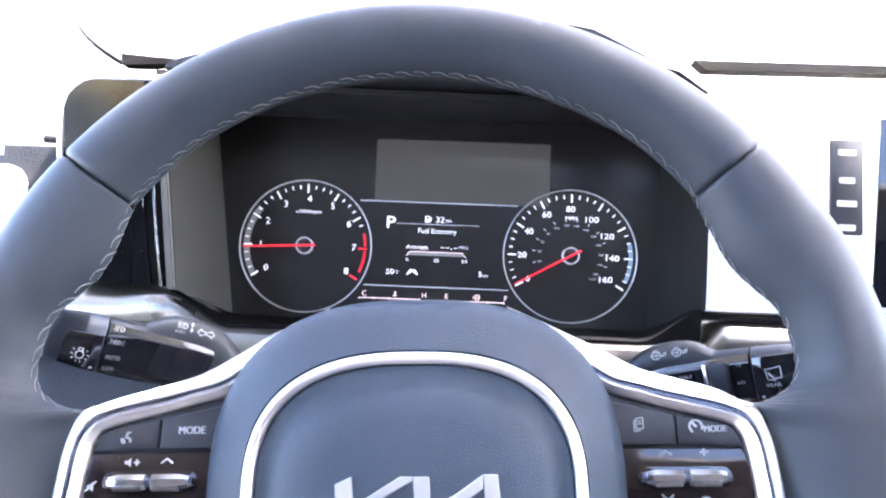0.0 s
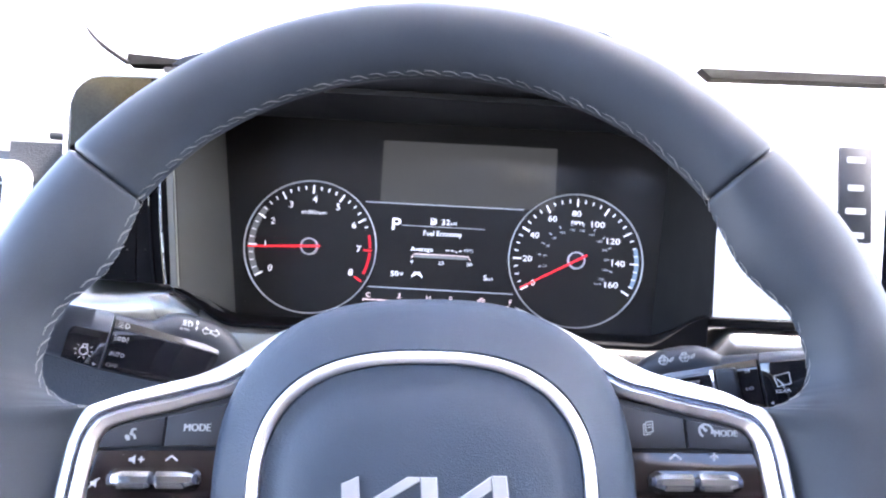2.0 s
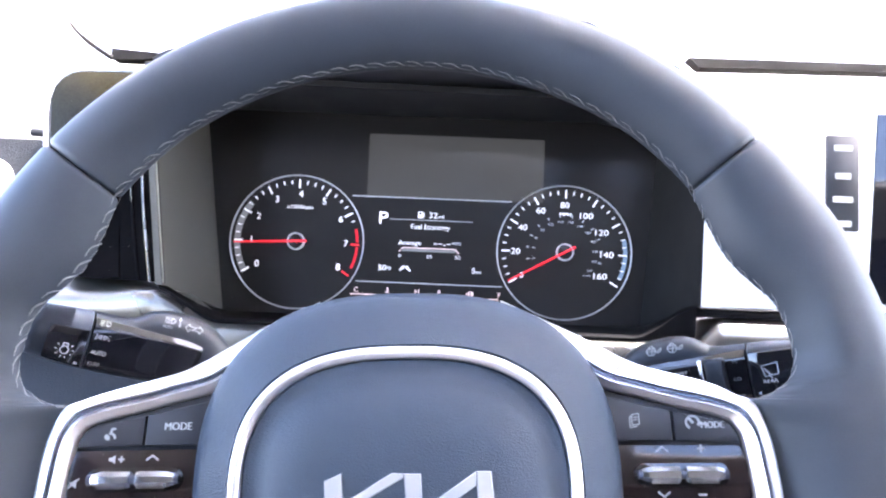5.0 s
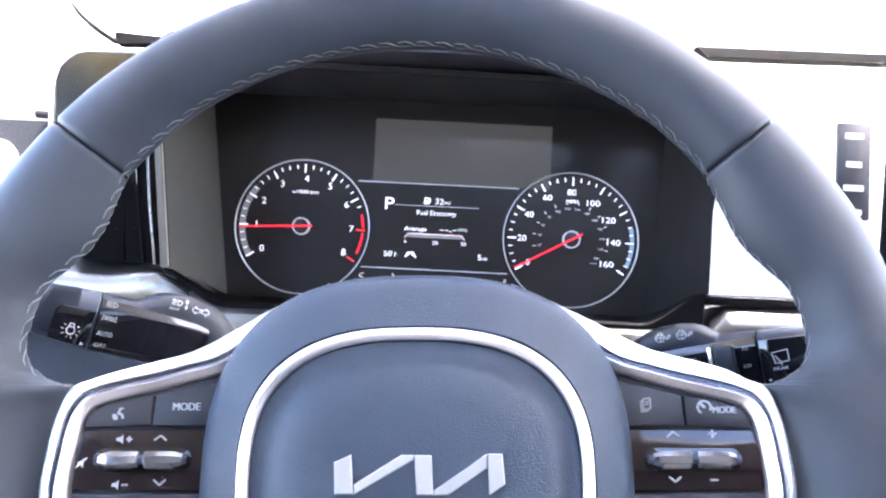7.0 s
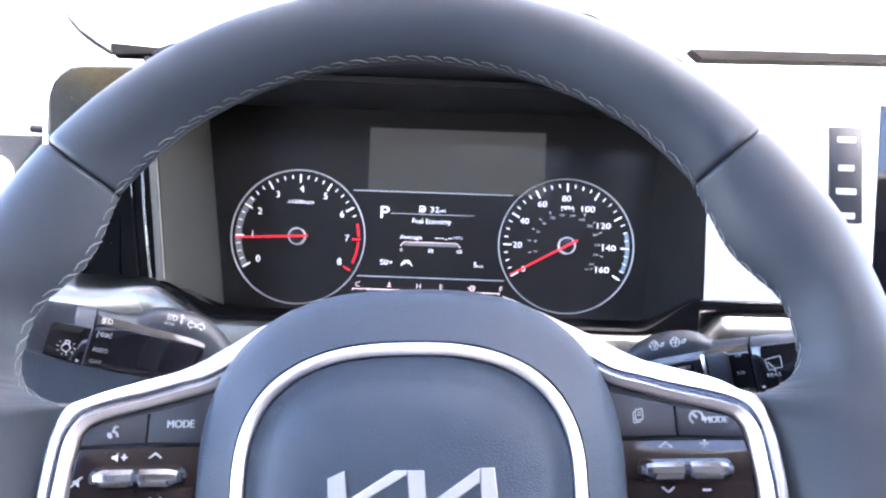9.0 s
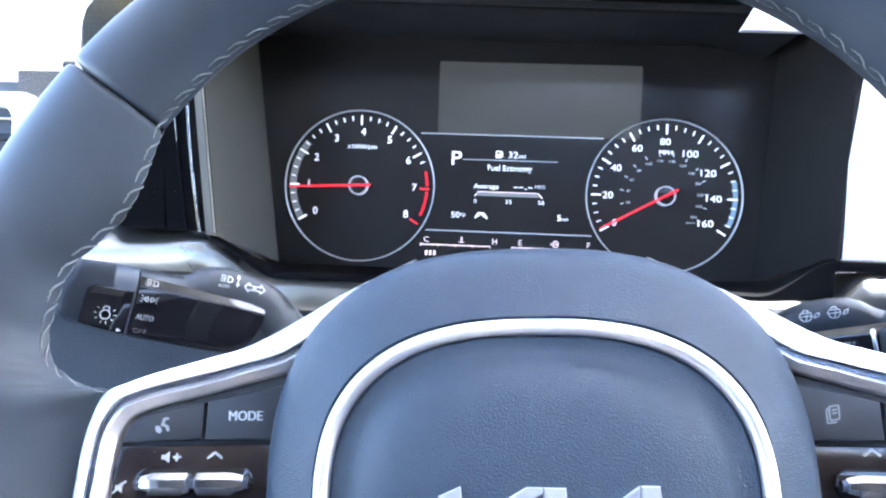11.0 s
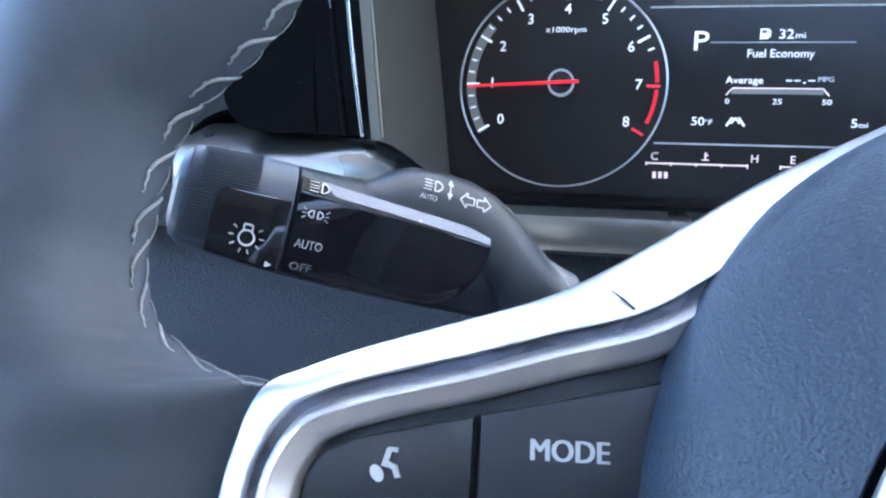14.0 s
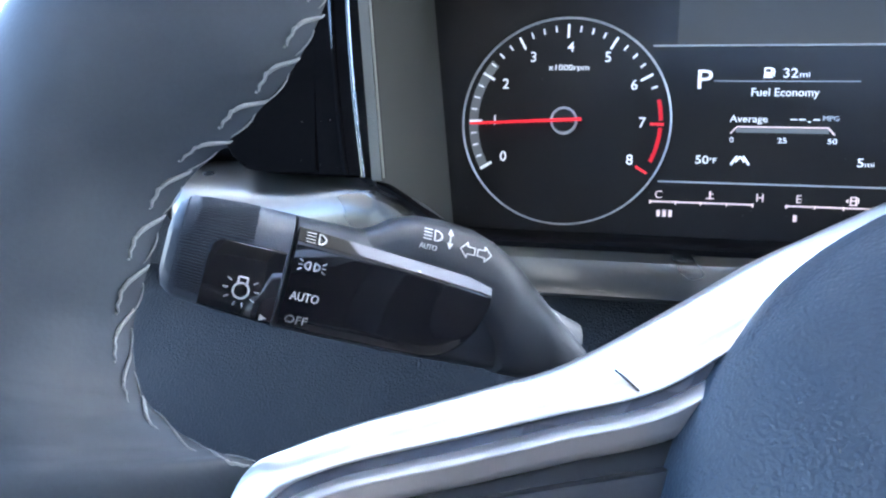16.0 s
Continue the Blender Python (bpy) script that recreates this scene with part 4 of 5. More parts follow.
# the spokes rise towards the rim, and the switch faces a little more
for ob in [o for o in bpy.data.objects if o.parent and (o.parent.name.startswith("spoke_base") or o.name.startswith("spoke_base"))]:
    trim = ob.name.startswith(("chrome", "groove", "bead", "band", "spoke"))
    for v in ob.data.vertices:
        x = abs(v.co.x - 0.0015)
        k = min(1.0, max(0.0, (v.co.y + 0.0110) / 0.006)) if trim else float(v.co.y > -0.0077)
        rise = k * 0.17 * max(0.0, x - 0.0935) + (1 - k) * 0.10 * max(0.0, x - 0.066)
        if trim:
            v.co.x -= (v.co.x - 0.011) * rise / 0.2735
            v.co.y -= (v.co.y + 0.011) * rise / 0.2735
        v.co.z += rise
part("lower_spoke", prism([(-0.030, -0.095), (0.034, -0.095), (0.026, -0.155), (-0.022, -0.155)], -0.012, 0.002, 0.004, 3), CHROME, wheel, "satin chrome lower spoke")
part("hub", tube([(0.0018, -0.012, -0.030), (0.0018, -0.012, -0.085)], 0.045, 32), PLASTIC, wheel, "black hub behind the airbag")

# ---------------------------------------------------------------- stalks and column
def stalk_frame(mirror):
    ex, ey, ez = Vector((0.8571, 0.4740, -0.2017)), Vector((0.1753, 0.0997, 0.9794)), Vector((0.4843, -0.8749, 0.0023))
    return Matrix((( *ex[:1], ey[0], ez[0], -0.172), (ex[1], ey[1], ez[1], -0.205), (ex[2], ey[2], ez[2], -0.060), (0, 0, 0, 1)))


STATIONS = ((-0.0085, 0.0065, -0.0060, 0.008), (-0.0075, 0.0105, -0.0092, 0.0105), (-0.0050, 0.0127, -0.0110, 0.0118), (0.009, 0.0137, -0.0126, 0.0124), (0.0178, 0.0138, -0.0133, 0.0126), (0.0181, 0.0132, -0.0127, 0.0120), (0.0184, 0.0132, -0.0127, 0.0110), (0.0187, 0.0138, -0.0134, 0.0113),
            (0.027, 0.0139, -0.0138, 0.0113), (0.038, 0.0145, -0.0142, 0.0110), (0.055, 0.0135, -0.0146, 0.0106), (0.075, 0.0110, -0.0145, 0.0104), (0.100, 0.0040, -0.0135, 0.0095), (0.125, -0.001, -0.013, 0.008))


def station(x):
    for a, b in zip(STATIONS, STATIONS[1:]):
        if a[0] <= x <= b[0]:
            k = (x - a[0]) / (b[0] - a[0])
            return [p + (q - p) * k for p, q in zip(a[1:], b[1:])]
    return STATIONS[-1][1:]


ZC = 0.0048
def around(x, phi, extra=0.0):
    top, bot, d = station(x)
    h, c = (top - bot) / 2 + extra, (top + bot) / 2
    cy, sz = math.cos(phi), math.sin(phi)
    return Vector((x, c + h * math.copysign(abs(cy) ** 0.65, cy), ZC + (d + extra) * math.copysign(abs(sz) ** 0.65, sz)))


def front(x, y, extra=0.0):
    top, bot, d = station(x)
    h, c = (top - bot) / 2, (top + bot) / 2
    k = min(0.999, abs((y - c) / h)) ** (1 / 0.65)
    return ZC + d * (1 - k * k) ** 0.325 + extra


def body_between(x0, x1, n=14):
    xs = sorted({x0, x1, *(s[0] for s in STATIONS if x0 < s[0] < x1)})
    return loft([[around(x, 2 * math.pi * j / 40) for j in range(40)] for x in xs])


# the gloss panels: flat towards the driver, with a tilted facet along the top edge
def panel_lines(x):
    k = (x - 0.019) / 0.05
    top, fold = 0.0113 - 0.0026 * k, 0.0077 - 0.0014 * k - 0.0010 * max(0.0, k) ** 3
    bottom = station(x)[1] + 0.0016
    u = (x - 0.055) / 0.0150
    if u > 0:
        bottom += (0.0045 - bottom) * (1 - math.sqrt(max(0.0, 1 - min(1.0, u) ** 2.2)))
    return top, fold, bottom


def panel_z(x, y, extra=0.0):
    top, fold, bottom = panel_lines(x)
    z = 0.0177 + 0.03 * (x - 0.019) + extra
    if y > fold:
        v = (y - fold) / 0.0039
        z -= 0.0027 * v
    elif x > 0.0185:
        z -= 5.0 * (fold - y) ** 2
    return z


def gloss_cover(x0, x1, steps=30):
    rings = []
    for i in range(steps + 1):
        x = x0 + (x1 - x0) * i / steps
        top, fold, bottom = panel_lines(x)
        ys = [top + (fold - top) * v for v in (0, 0.2, 0.4, 0.6, 0.8, 0.93)] + [fold - 0.0004, fold - 0.0008, fold - 0.0013] + [fold + (bottom - fold) * v for v in (0.25, 0.5, 0.75)]
        ring = [Vector((x, y, panel_z(x, y))) for y in ys]
        z = panel_z(x, bottom)
        e = min(0.0022, max(0.0002, (fold - bottom) * 0.2))
        ring += [Vector((x, bottom + e, panel_z(x, bottom + e))), Vector((x, bottom + 0.3 * e, z - 0.0004)), Vector((x, bottom, z - 0.0013)), Vector((x, bottom, z - 0.008)), Vector((x, top - 0.0005, z - 0.008))]
        rings.append(ring)
    return loft(rings)


def inset_cover(x0, x1, top, corner):
    """The flat gloss inset on the knob, with one rounded upper corner at its outer end."""
    rings = []
    for i in range(25):
        x = x0 + (x1 - x0) * (i / 24) ** 1.6
        u = max(0.0, 1 - (x - x0) / corner)
        t = top - corner * (1 - math.sqrt(max(0.0, 1 - u * u)))
        b = station(x)[1] + 0.0012
        z = ZC + station(x)[2] + 0.0003
        ys = [t, t - 0.0003, t - 0.0008] + [t + (b - t) * v for v in (0.3, 0.6, 0.85, 0.96, 1.0)]
        hs = [-0.0008, -0.0001, 0, 0.0001, 0.0001, 0, -0.0003, -0.0012]
        rings.append([Vector((x, y, z + h)) for y, h in zip(ys, hs)] + [Vector((x, b, z - 0.007)), Vector((x, t, z - 0.007))])
    return loft(rings)


def words_on(body, x, y, h, wd, parent, mat=None):
    me = lettering(body, x, y, 0.001, h, wd)
    for v in me.vertices:
        v.co.z = panel_z(v.co.x, v.co.y, 0.00030 if v.co.z > 0.001 else -0.0002)
    return part_mesh("writing", me, mat or PRINT, parent, smooth=0)


def laid(bm, extra=0.0003):
    for v in bm.verts:
        v.co.z = panel_z(v.co.x, v.co.y, extra if v.co.z > 0 else -0.0003)
    return bm


def icon_on(name, parent, *bms, mat=None, extra=0.0003):
    return part(name, laid(join(*bms), extra), mat or PRINT, parent, smooth=0)


light = thing("light_stalk", DASH @ stalk_frame(False), "black light and indicator stalk with white symbols on gloss panel", "control stalk")
knob = part("end_knob", body_between(-0.0085, 0.0181), SATIN, light, "satin black turning knob")
arm = part("arm", body_between(0.0184, 0.103), PLASTIC, light, "satin black stalk arm")
# fine ribs round the knob
ribs, phi = [], 0.22
while around(0.0, phi).y > -0.0085:
    ribs.append(phi)
    step = 0.0
    while step < 0.00064:
        step += (around(0.0, phi + 0.004) - around(0.0, phi)).length
        phi += 0.004
grooves = []
for phi in ribs:
    y = around(0.004, phi).y
    end = 0.0096 if y > 0.0056 else 0.0006 + 0.0040 * max(0.0, min(1.0, (y - 0.0030) / 0.0024)) ** 2
    line = [around(-0.0058 + (end + 0.0058) * k / 4, phi, 0.00014) for k in range(5)]
    part("rib", tube(line, [0.00012, 0.00020, 0.00020, 0.00020, 0.00012], 5), SATIN, knob)
    mid = phi
    while (around(0.0, mid) - around(0.0, phi)).length < 0.00032:
        mid += 0.004
    grooves.append(tube([around(-0.0058 + (end + 0.0058) * k / 4, mid, 0.00002) for k in range(5)], [0.00008, 0.00014, 0.00014, 0.00014, 0.00008], 4))
part("groove", join(*grooves), VELVET, knob, "dark fine grooves between the ribs")
inset = part("gloss_inset", inset_cover(0.0009, 0.0174, 0.0050, 0.0032), GLOSS, knob, "gloss black inset")
gloss = part("gloss_panel", gloss_cover(0.0190, 0.0698), PANEL, arm, "gloss black panel with a rounded end")
# smooth housing that swells over the arm: rows of x, lower, upper, half depth
HUMP = ((0.034, -0.002, 0.0138, 0.0098), (0.0385, -0.001, 0.0158, 0.0103), (0.043, 0.000, 0.0192, 0.0108), (0.048, 0.001, 0.0210, 0.0113), (0.055, 0.001, 0.0217, 0.0119), (0.064, -0.001, 0.0212, 0.0127), (0.0705, -0.004, 0.0195, 0.0136), (0.0752, -0.008, 0.0174, 0.0145),
        (0.079, -0.0150, 0.0152, 0.0147), (0.086, -0.0152, 0.0100, 0.0146), (0.092, -0.0152, 0.0058, 0.0146), (0.104, -0.0150, -0.0025, 0.0140))
def hump_mesh():
    rings = []
    for x, y0, y1, d in HUMP:
        c, h = (y0 + y1) / 2, (y1 - y0) / 2
        rings.append([Vector((x, c + h * math.copysign(abs(math.cos(t)) ** 0.65, math.cos(t)), ZC - 0.0005 + d * math.copysign(abs(math.sin(t)) ** 0.65, math.sin(t)))) for t in (2 * math.pi * j / 28 for j in range(28))])
    return loft(rings)


def hump_front(x, y):
    for a, b in zip(HUMP, HUMP[1:]):
        if a[0] <= x <= b[0]:
            k = (x - a[0]) / (b[0] - a[0])
            y0, y1, d = (p + (q - p) * k for p, q in zip(a[1:], b[1:]))
            u = min(0.98, abs((y - (y0 + y1) / 2) / ((y1 - y0) / 2))) ** (1 / 0.65)
            return ZC - 0.0005 + d * (1 - u * u) ** 0.325
    return ZC


housing = part("housing", hump_mesh(), PLASTIC, light, "smooth satin black shoulder")
# symbols
bx, by = 0.0094, -0.0052
def lamp_bar(x0, y0, x1, y1, w):
    return bar(bx + 0.88 * x0, by + 0.88 * y0, bx + 0.88 * x1, by + 0.88 * y1, w, -0.1, 0.1)
rays = [lamp_bar(0.0033 * math.cos(a), 0.0033 * math.sin(a) - 0.0002, 0.0046 * math.cos(a), 0.0044 * math.sin(a) - 0.0002, 0.00030) for a in (radians(d) for d in (35, 0, -35, -75, -105, -145, 180, 145))]
icon_on("lamp_icon", inset, shift(arc_band(0.00150, 0.00193, 0, 360, -0.1, 0.1, 24), Matrix.Translation((bx, by - 0.0004, 0))), lamp_bar(-0.0011, 0.0030, 0.0011, 0.0030, 0.00044), lamp_bar(-0.0011, 0.0014, -0.0011, 0.0030, 0.00044), lamp_bar(0.0011, 0.0014, 0.0011, 0.0030, 0.00044), *rays)
icon_on("pointer", inset, prism([(0.0146, -0.0113), (0.0162, -0.0106), (0.0146, -0.0099)], -0.1, 0.1))
words_on("AUTO", 0.0236, -0.0043, 0.0020, 0.0066, gloss)
words_on("OFF", 0.0230, -0.0098, 0.0018, 0.0052, gloss, MARK_DIM)
def half_lamp(x, y, s, k=1.0):
    pts = [(x, y - 0.0015 * k), (x + s * 0.0010 * k, y - 0.0014 * k), (x + s * 0.0020 * k, y - 0.0007 * k), (x + s * 0.0023 * k, y), (x + s * 0.0020 * k, y + 0.0007 * k), (x + s * 0.0010 * k, y + 0.0014 * k), (x, y + 0.0015 * k)]
    return [bar(*a, *b, 0.00034, -0.1, 0.1) for a, b in zip(pts, pts[1:] + pts[:1])]
x, y = 0.0236, 0.0030
icon_on("side_lamp_icon", gloss, *half_lamp(x - 0.0005, y, -1, 0.56), *half_lamp(x + 0.0005, y, 1, 0.56), *(bar(x + s * 0.0023, y + d * 0.0007, x + s * 0.0032, y + d * 0.0013, 0.00024, -0.1, 0.1) for s in (-1, 1) for d in (-1, 0, 1)))
x, y = 0.0238, 0.0094
# Dimmer print colour offsets the extra light on the upturned facet.
icon_on("head_lamp_icon", gloss, *half_lamp(x, y, 1, 0.75), *(bar(x - 0.0030, y + d * 0.0007, x - 0.0008, y + d * 0.0007, 0.00026, -0.1, 0.1) for d in (-1.5, -0.5, 0.5, 1.5)), mat=MARK_DIM, extra=0.0006)


def on_housing(bm):
    for v in bm.verts:
        v.co.z = hump_front(v.co.x, v.co.y) + (0.0003 if v.co.z > 0 else -0.0003)
    return bm
x, y = 0.0520, 0.0170
part("high_beam_icon", on_housing(join(*half_lamp(x, y, 1, 0.85), *(bar(x - 0.0029, y + d * 0.0008, x - 0.0008, y + d * 0.0008, 0.00028, -0.1, 0.1) for d in (-1.5, -0.5, 0.5, 1.5)), bar(x + 0.0042, y - 0.0018, x + 0.0042, y + 0.0018, 0.0003, -0.1, 0.1), prism([(x + 0.0034, y + 0.0010), (x + 0.0050, y + 0.0010), (x + 0.0042, y + 0.0026)], -0.1, 0.1), prism([(x + 0.0034, y - 0.0010), (x + 0.0042, y - 0.0026), (x + 0.0050, y - 0.0010)], -0.1, 0.1))) , PRINT, housing, smooth=0)
me = lettering("AUTO", 0.0507, 0.0139, 0.001, 0.0013, 0.0046)
for v in me.vertices:
    v.co.z = hump_front(v.co.x, v.co.y) + (0.0003 if v.co.z > 0.001 else -0.0003)
part_mesh("writing", me, PRINT, housing, smooth=0)
def arrow(x, y, s):
    pts = [(x, y), (x + s * 0.0019, y + 0.0019), (x + s * 0.0019, y + 0.0009), (x + s * 0.0040, y + 0.0009), (x + s * 0.0040, y - 0.0009), (x + s * 0.0019, y - 0.0009), (x + s * 0.0019, y - 0.0019)]
    return [bar(*a, *b, 0.0003, -0.1, 0.1) for a, b in zip(pts, pts[1:] + pts[:1])]
part("indicator_icon", on_housing(join(*arrow(0.0592, 0.0154, 1), *arrow(0.0680, 0.0154, -1))) , PRINT, housing, smooth=0)

# the wiper stalk: the same shape turned about, with its own panel
def mirror_matrix():
    return Matrix.Translation((0.0065, 0.003, -0.002)) @ Matrix.Diagonal((-1, 1, 1, 1)) @ stalk_frame(False) @ Matrix.Diagonal((-1, 1, 1, 1))


wiper = thing("wiper_stalk", DASH @ mirror_matrix(), "black wiper stalk with a gloss panel and white symbols", "control stalk")
FLIP = Matrix.Diagonal((-1, 1, 1, 1))
knob = part("end_knob", shift(body_between(-0.0085, 0.0181), FLIP), PLASTIC, wiper, "satin black turning end")
arm = part("arm", shift(body_between(0.0184, 0.103), FLIP), PLASTIC, wiper, "satin black stalk arm")
housing = part("housing", shift(hump_mesh(), FLIP), PLASTIC, wiper, "smooth satin black shoulder")
inset = part("gloss_inset", shift(inset_cover(-0.0035, 0.0174, 0.0095, 0.003), FLIP), GLOSS, knob, "gloss black end")
gloss = part("gloss_panel", shift(gloss_cover(0.0190, 0.0698), FLIP), GLOSS, arm, "gloss black panel")
part("ring_switch", box(-0.0381, -0.0281, -0.0150, 0.0088, 0.008, 0.0198, 0.0018, 3), PLASTIC, arm, "ribbed dark turning ring")
def mirrored_words(body, x, y, h, wd, parent, mat=None):
    me = lettering(body, -x, y, 0.001, h, wd)
    for v in me.vertices:
        v.co.z = panel_z(-v.co.x, v.co.y, 0.0003 if v.co.z > 0.001 else -0.0002)
    return part_mesh("writing", me, mat or PRINT, parent, smooth=0)
mirrored_words("HI", 0.0236, 0.0062, 0.0013, 0.0022, gloss)
mirrored_words("LO", 0.0238, -0.0016, 0.0014, 0.0032, gloss)
mirrored_words("OFF", 0.0238, -0.0096, 0.0014, 0.0042, gloss, MARK_DIM)
mirrored_words("MIST", 0.0490, 0.0036, 0.0014, 0.0060, gloss)
mirrored_words("REAR", 0.0098, -0.0040, 0.0015, 0.0062, inset)
part("rear_icon", shift(laid(join(*(bar(*a, *b, 0.00042, -0.1, 0.1) for a, b in (((0.0060, -0.0010), (0.0118, -0.0018)), ((0.0118, -0.0018), (0.0126, 0.0030)), ((0.0126, 0.0030), (0.0060, 0.0040)), ((0.0060, 0.0040), (0.0060, -0.0010)), ((0.0092, -0.0014), (0.0116, 0.0018)), ((0.0098, -0.0014), (0.0090, -0.0028)))))), FLIP), MARK, inset, smooth=0)
part("pointer", shift(laid(prism([(0.0146, -0.0096), (0.0162, -0.0089), (0.0146, -0.0082)], -0.1, 0.1)), FLIP), MARK, inset, smooth=0)
part("ring_facet", box(-0.0406, -0.0386, -0.0140, 0.0086, 0.008, 0.0192, 0.0006, 2), CHROME, arm, "bright edge of the turning ring")
def wash(x, y):
    """A washer bucket with a wiper in it and a drop beside it."""
    lines = (((-0.0012, -0.0018), (-0.0024, 0.0000), (-0.0019, 0.0014), (0.0019, 0.0014), (0.0024, 0.0000), (0.0012, -0.0018), (-0.0012, -0.0018)),
             ((-0.0011, 0.0014), (-0.0008, 0.0025), (0.0008, 0.0025), (0.0011, 0.0014)), ((0.0000, -0.0018), (0.0006, 0.0009)), ((-0.0021, 0.0001), (0.0021, 0.0001)),
             ((0.0030, -0.0008), (0.0037, 0.0006), (0.0052, 0.0012), (0.0047, -0.0003), (0.0030, -0.0008)))
    return [bar(x - p[0], y + p[1], x - q[0], y + q[1], 0.00036, -0.1, 0.1) for run in lines for p, q in zip(run, run[1:])]
part("washer_icon", shift(on_housing(join(*wash(0.0520, 0.0158), *wash(0.0625, 0.0155))), FLIP), MARK, housing, smooth=0)

# both stalks lean away from the driver towards the column
for ob in (*light.children_recursive, *wiper.children_recursive):
    for v in ob.data.vertices:
        v.co.z -= 0.134 * max(0.0, abs(v.co.x) - 0.014)
column = thing("steering_column", DASH, "dark plastic shroud round the steering column", "column shroud")
rings = []
for y, w, zt, zb in ((-0.205, 0.050, -0.068, -0.150), (-0.19, 0.060, -0.064, -0.160), (-0.12, 0.066, -0.070, -0.170), (-0.05, 0.070, -0.074, -0.180)):
    rings.append([Vector((0.0018 + w * math.copysign(abs(math.cos(t)) ** 0.7, math.cos(t)), y, (zt + zb) / 2 + (zt - zb) / 2 * math.copysign(abs(math.sin(t)) ** 0.7, math.sin(t)))) for t in (2 * math.pi * j / 36 for j in range(36))])
part("shroud", loft(rings), PLASTIC, column, "dark satin shroud")

# ---------------------------------------------------------------- infotainment side, vents, mirror
media = thing("infotainment_screen", FACE_ON, "dark touch screen beside a column of touch keys", "screen")
part("key_strip", prism(rounded(0.2455, 0.2655, 0.014, 0.0735, 0.001), 0.092, 0.0965, 0.0004), BUTTON, media, "dark strip of touch keys")
for y, wd in ((0.0655, 0.013), (0.048, 0.011), (0.0335, 0.014), (0.0185, 0.012)):
    part("key_mark", prism(rounded(0.2555 - 0.44 * wd, 0.2555 + 0.44 * wd, y - 0.0019, y + 0.0019, 0.0008), 0.0955, 0.0969), MARK, media, "bright unreadable key mark")
part("screen_edge", tube([(0.2700, -0.03, 0.0955), (0.2755, 0.088, 0.0955)], 0.001, 6), SILVER, media)
part("screen", prism([(0.2715, -0.03), (0.46, -0.03), (0.46, 0.088), (0.2770, 0.088)], 0.0915, 0.0962, 0.0006), GLOSS, media, "dark glossy screen")

vent = thing("air_vent", FACE_ON, "silver-framed black air vent at the end of the dash", "air vent")
part("pod", prism(rounded(-0.46, -0.268, -0.075, 0.049, 0.016), 0.0, 0.070, 0.010, 4), PLASTIC, vent, "dark grained pod round the vent")
rise = smooth_path([(-0.2685, -0.0560, 0), (-0.2668, -0.0450, 0), (-0.2618, -0.0368, 0), (-0.2550, -0.0300, 0), (-0.2450, -0.0243, 0), (-0.2330, -0.0215, 0)], 4)
side = [(-0.292, 0.056), (-0.292, -0.0755), (-0.212, -0.0755), (-0.212, -0.0650), (-0.2640, -0.0640)] + [tuple(p.xy) for p in rise] + [(-0.215, -0.0215), (-0.215, 0.056)]
part("neck", prism(side, 0.0, 0.0715, 0.0015, 2), SIDE, vent, "dark pebbled side of the pod")
def frame_ring(outer, inner, rows):
    """A frame between two rounded outlines: rows of (share of the way in, height)."""
    return loft([[Vector((a[0] + (b[0] - a[0]) * u, a[1] + (b[1] - a[1]) * u, h)) for a, b in zip(outer, inner)] for u, h in rows], True, False)
part("surround", frame_ring(rounded(-0.44, -0.2735, -0.046, 0.042, 0.014), rounded(-0.43, -0.289, -0.036, 0.0335, 0.008), ((0.0, 0.055), (0.0, 0.074), (0.12, 0.079), (0.45, 0.082), (0.85, 0.081), (1.0, 0.079), (1.0, 0.050))), PALE, vent, "bright satin silver surround")
part("opening", prism(rounded(-0.432, -0.2885, -0.037, 0.0345, 0.008), 0.048, 0.0505), RUBBER, vent, "black vent opening")
for y in (-0.024, -0.004, 0.016):
    part("slat", box(-0.4295, -0.2895, y - 0.002, y + 0.002, 0.052, 0.074, 0.0008), PLASTIC, vent, "black slat")
part("slat_trim", box(-0.4295, -0.2892, 0.0262, 0.0272, 0.060, 0.0745, 0.0003), SILVER, vent, "thin silver line across the vent")
part("slider", prism(rounded(-0.336, -0.314, -0.0045, 0.0155, 0.004), 0.072, 0.080, 0.002), PLASTIC, vent, "black vent slider")
part("slider_edge", frame_ring(rounded(-0.3365, -0.3135, -0.005, 0.016, 0.0042), rounded(-0.335, -0.315, -0.0035, 0.0145, 0.0035), ((0, 0.074), (0, 0.0805), (1, 0.0808), (1, 0.074))), SILVER, vent, "silver edge of the slider")
peg = thing("door_peg", DASH, "small dark peg at the dash end", "peg")
part("pin", tube([(-0.287, -0.031, 0.0685), (-0.268, -0.035, 0.067)], 0.0028, 10), RUBBER, peg, "short dark pin")

mirror = thing("side_mirror", DASH @ Matrix.Translation((-0.862, 0.54, 0.225)), "black side mirror outside the window", "side mirror")
rings = []
for y, w, h in ((-0.058, 0.100, 0.030), (-0.05, 0.108, 0.036), (0.0, 0.11, 0.037), (0.06, 0.08, 0.028), (0.08, 0.03, 0.01)):
    rings.append([Vector((w * math.copysign(abs(math.cos(t)) ** 0.7, math.cos(t)), y, h * math.copysign(abs(math.sin(t)) ** 0.7, math.sin(t)))) for t in (2 * math.pi * j / 24 for j in range(24))])
part("shell", loft(rings), GLOSS, mirror, "gloss black shell")
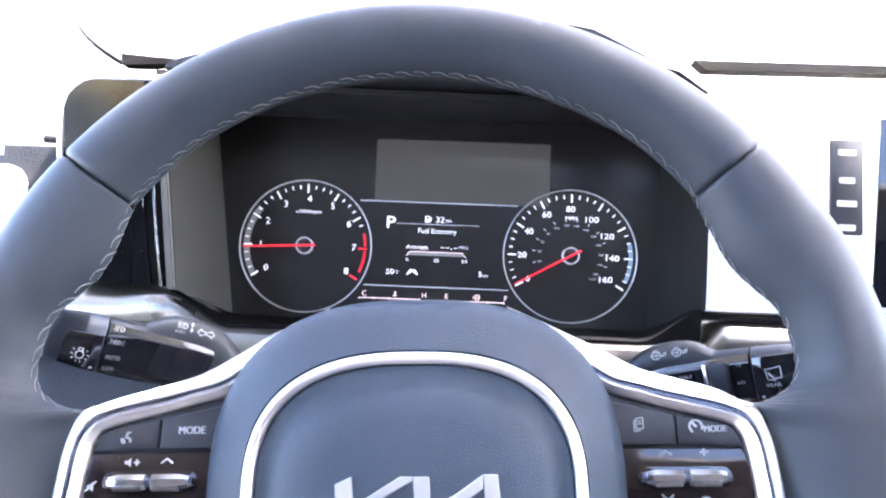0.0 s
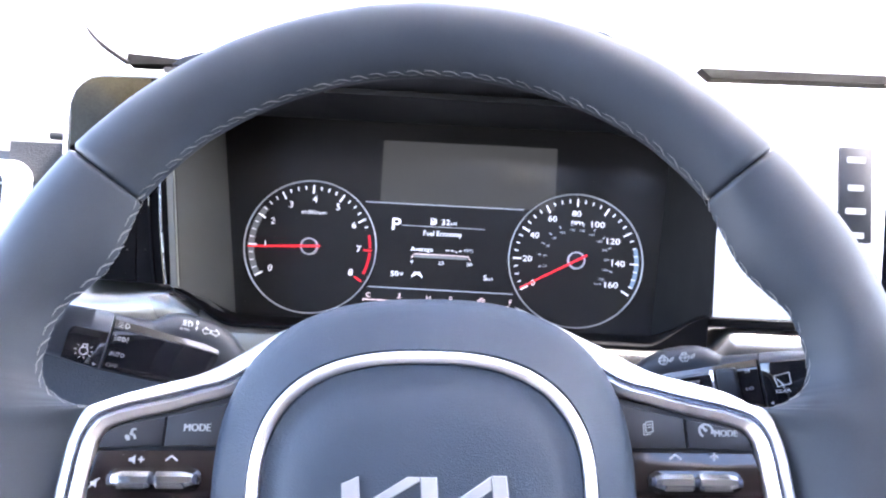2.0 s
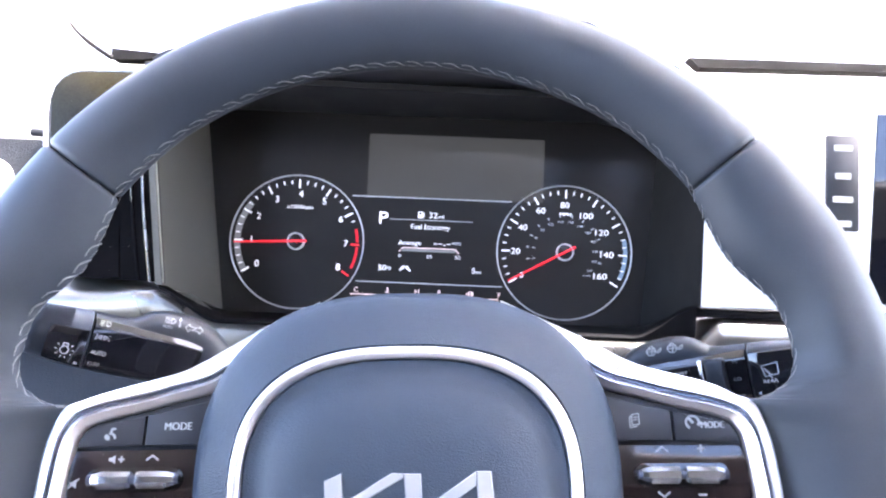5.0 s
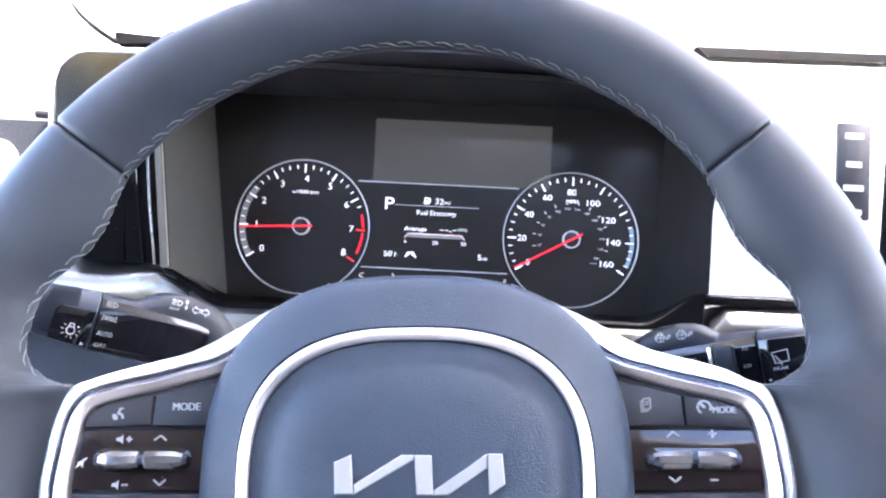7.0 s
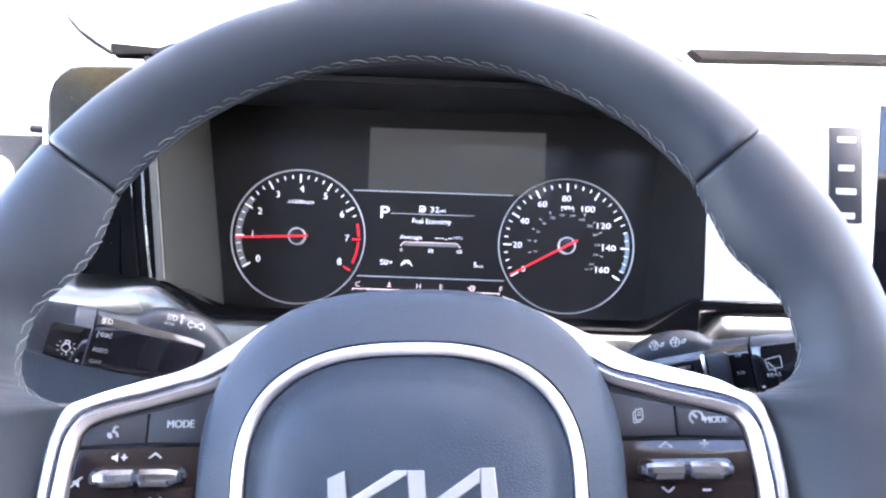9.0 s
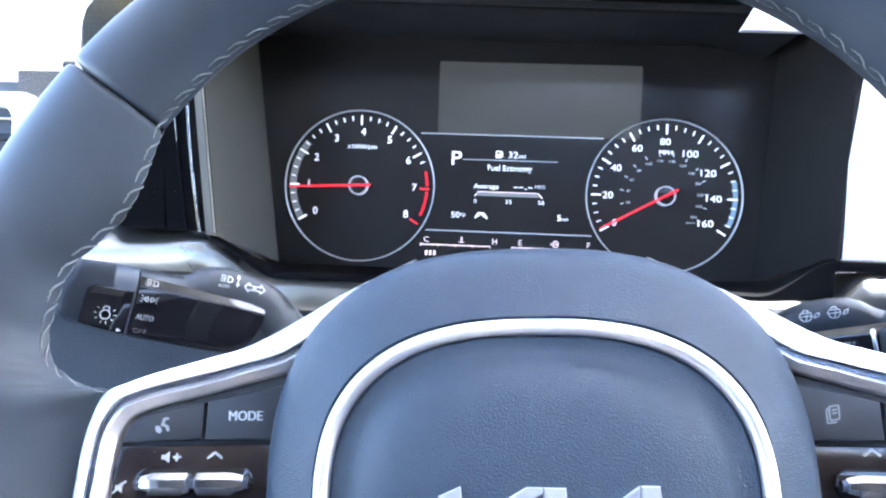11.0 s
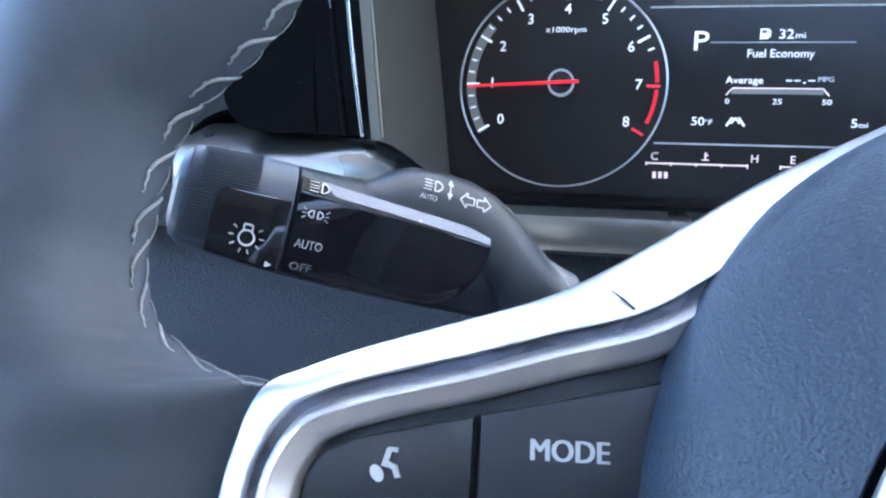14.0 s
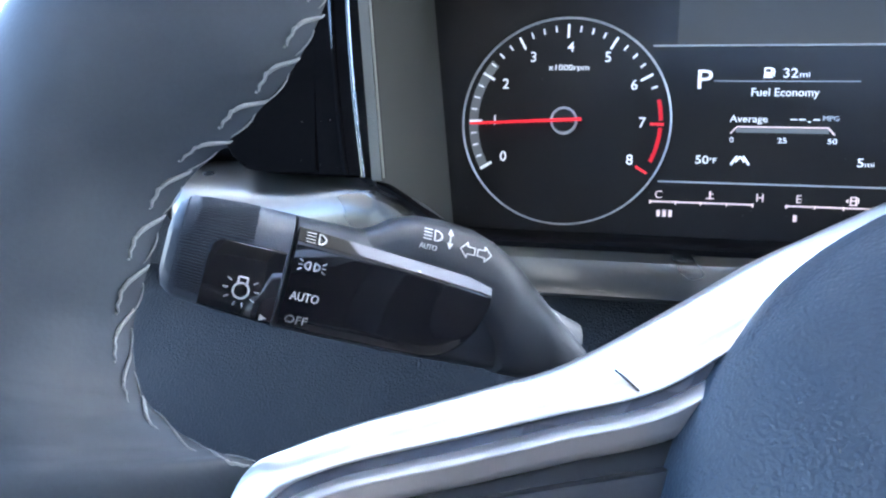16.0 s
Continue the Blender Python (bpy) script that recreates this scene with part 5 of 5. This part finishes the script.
part("glass", prism(rounded(-0.094, 0.094, -0.0235, 0.0235, 0.016), 0.0, 0.004), CHROME, mirror, "bright mirror glass").matrix_local = Matrix.Translation((0, -0.062, 0)) @ Matrix.Rotation(radians(90), 4, "X")
part("foot", tube([(0.05, 0.0, -0.03), (0.20, 0.02, -0.10)], 0.014, 10), PLASTIC, mirror, "black foot")

# ---------------------------------------------------------------- stitches round the inner rim, one by one
def stitch_mesh():
    """One stitch: a strand slanting over the seam, a run along its outer side down to the hole, and a thin strand along the edge."""
    def drape(pts, lift=0.0):
        return [(x, y, 0.0001 + lift - y * y / 0.016) for x, y in pts]
    over = [(0.0036, -0.0015), (0.0030, -0.0012), (0.0024, -0.0006), (0.0008, 0.0009), (-0.0002, 0.0014), (-0.0006, 0.0013)]
    down = [(-0.0003, 0.0013), (-0.0010, 0.0017), (-0.0018, 0.0014), (-0.0028, 0.0016), (-0.0036, 0.0012)]
    edge = [(0.0009, -0.0014), (0.0000, -0.0017), (-0.0012, -0.0017), (-0.0026, -0.0014), (-0.0038, -0.0009)]
    bits = [tube(drape(over, 0.00016), [0.00014, 0.00025, 0.00030, 0.00036, 0.00031, 0.00020], 6), tube(drape(down, 0.00012), [0.00024, 0.00032, 0.00026, 0.00026, 0.00014], 6), tube(drape(edge), [0.00007, 0.00013, 0.00015, 0.00012, 0.00007], 5),
            tube(drape([(-0.0037, 0.0014), (-0.0040, 0.0014)]), [0.00022, 0.00020], 6)]
    bm = join(*bits)
    bmesh.ops.recalc_face_normals(bm, faces=bm.faces)
    me = bpy.data.meshes.new("stitch")
    bm.to_mesh(me)
    bm.free()
    me.materials.append(THREAD)
    me.polygons.foreach_set("use_smooth", [True] * len(me.polygons))
    return me
STITCH = stitch_mesh()
rng = random.Random(4)
def put_stitch(p, along, normal, squeeze=1.0):
    z = normal.normalized()
    x = (along - z * along.dot(z)).normalized()
    y = z.cross(x)
    ob = new("stitch", STITCH)
    ob.parent = wheel
    ob.matrix_local = Matrix(((x.x, y.x, z.x, p.x), (x.y, y.y, z.y, p.y), (x.z, y.z, z.z, p.z), (0, 0, 0, 1))) @ Matrix.Rotation(radians(rng.uniform(-6, 6)), 4, "Z") @ Matrix.Diagonal((1, squeeze * rng.uniform(0.85, 1.08), 1, 1))
MINOR = radians(172)
for i in range(34):
    deg = 139.4 - 98.6 * i / 33
    a = radians(deg)
    q = Vector((-0.92 * math.cos(a), -0.92 * math.sin(a), 0.46))
    put_stitch(rim_point(a, MINOR) + q * 0.00025, Vector((math.sin(a), -math.cos(a), 0)), q, 0.72)
for sign in (-1, 1):
    path = [Vector((*inner_edge(140.5 + 0.1 * i), 0)) for i in range(390)]
    gone, at = 0.0, 0.003
    for i in range(1, len(path) - 1):
        gone += (path[i] - path[i - 1]).length
        if gone > at:
            deg = 140.5 + 0.1 * i
            at += 0.0074 if deg < 168 else 0.0062
            d = (path[i + 1] - path[i - 1]).normalized()
            out = Vector((d.y, -d.x, 0))
            flat = 1.0 - 0.35 * min(1.0, max(0.0, (deg - 170) / 5))
            low = 1.0 if sign < 0 else 0.45
            p, n = path[i] + out * 0.0004 * flat * low + Vector((0, 0, RZ + 0.0016 * flat * low)), Vector((0, 0, 0.6)) - out
            if sign > 0:
                p, d, n = Vector((shift_web(deg) - p.x, p.y, p.z)), Vector((d.x, -d.y, 0)), Vector((-n.x, n.y, n.z))
            put_stitch(p, -d, n, flat * (0.88 if sign < 0 else 0.6))
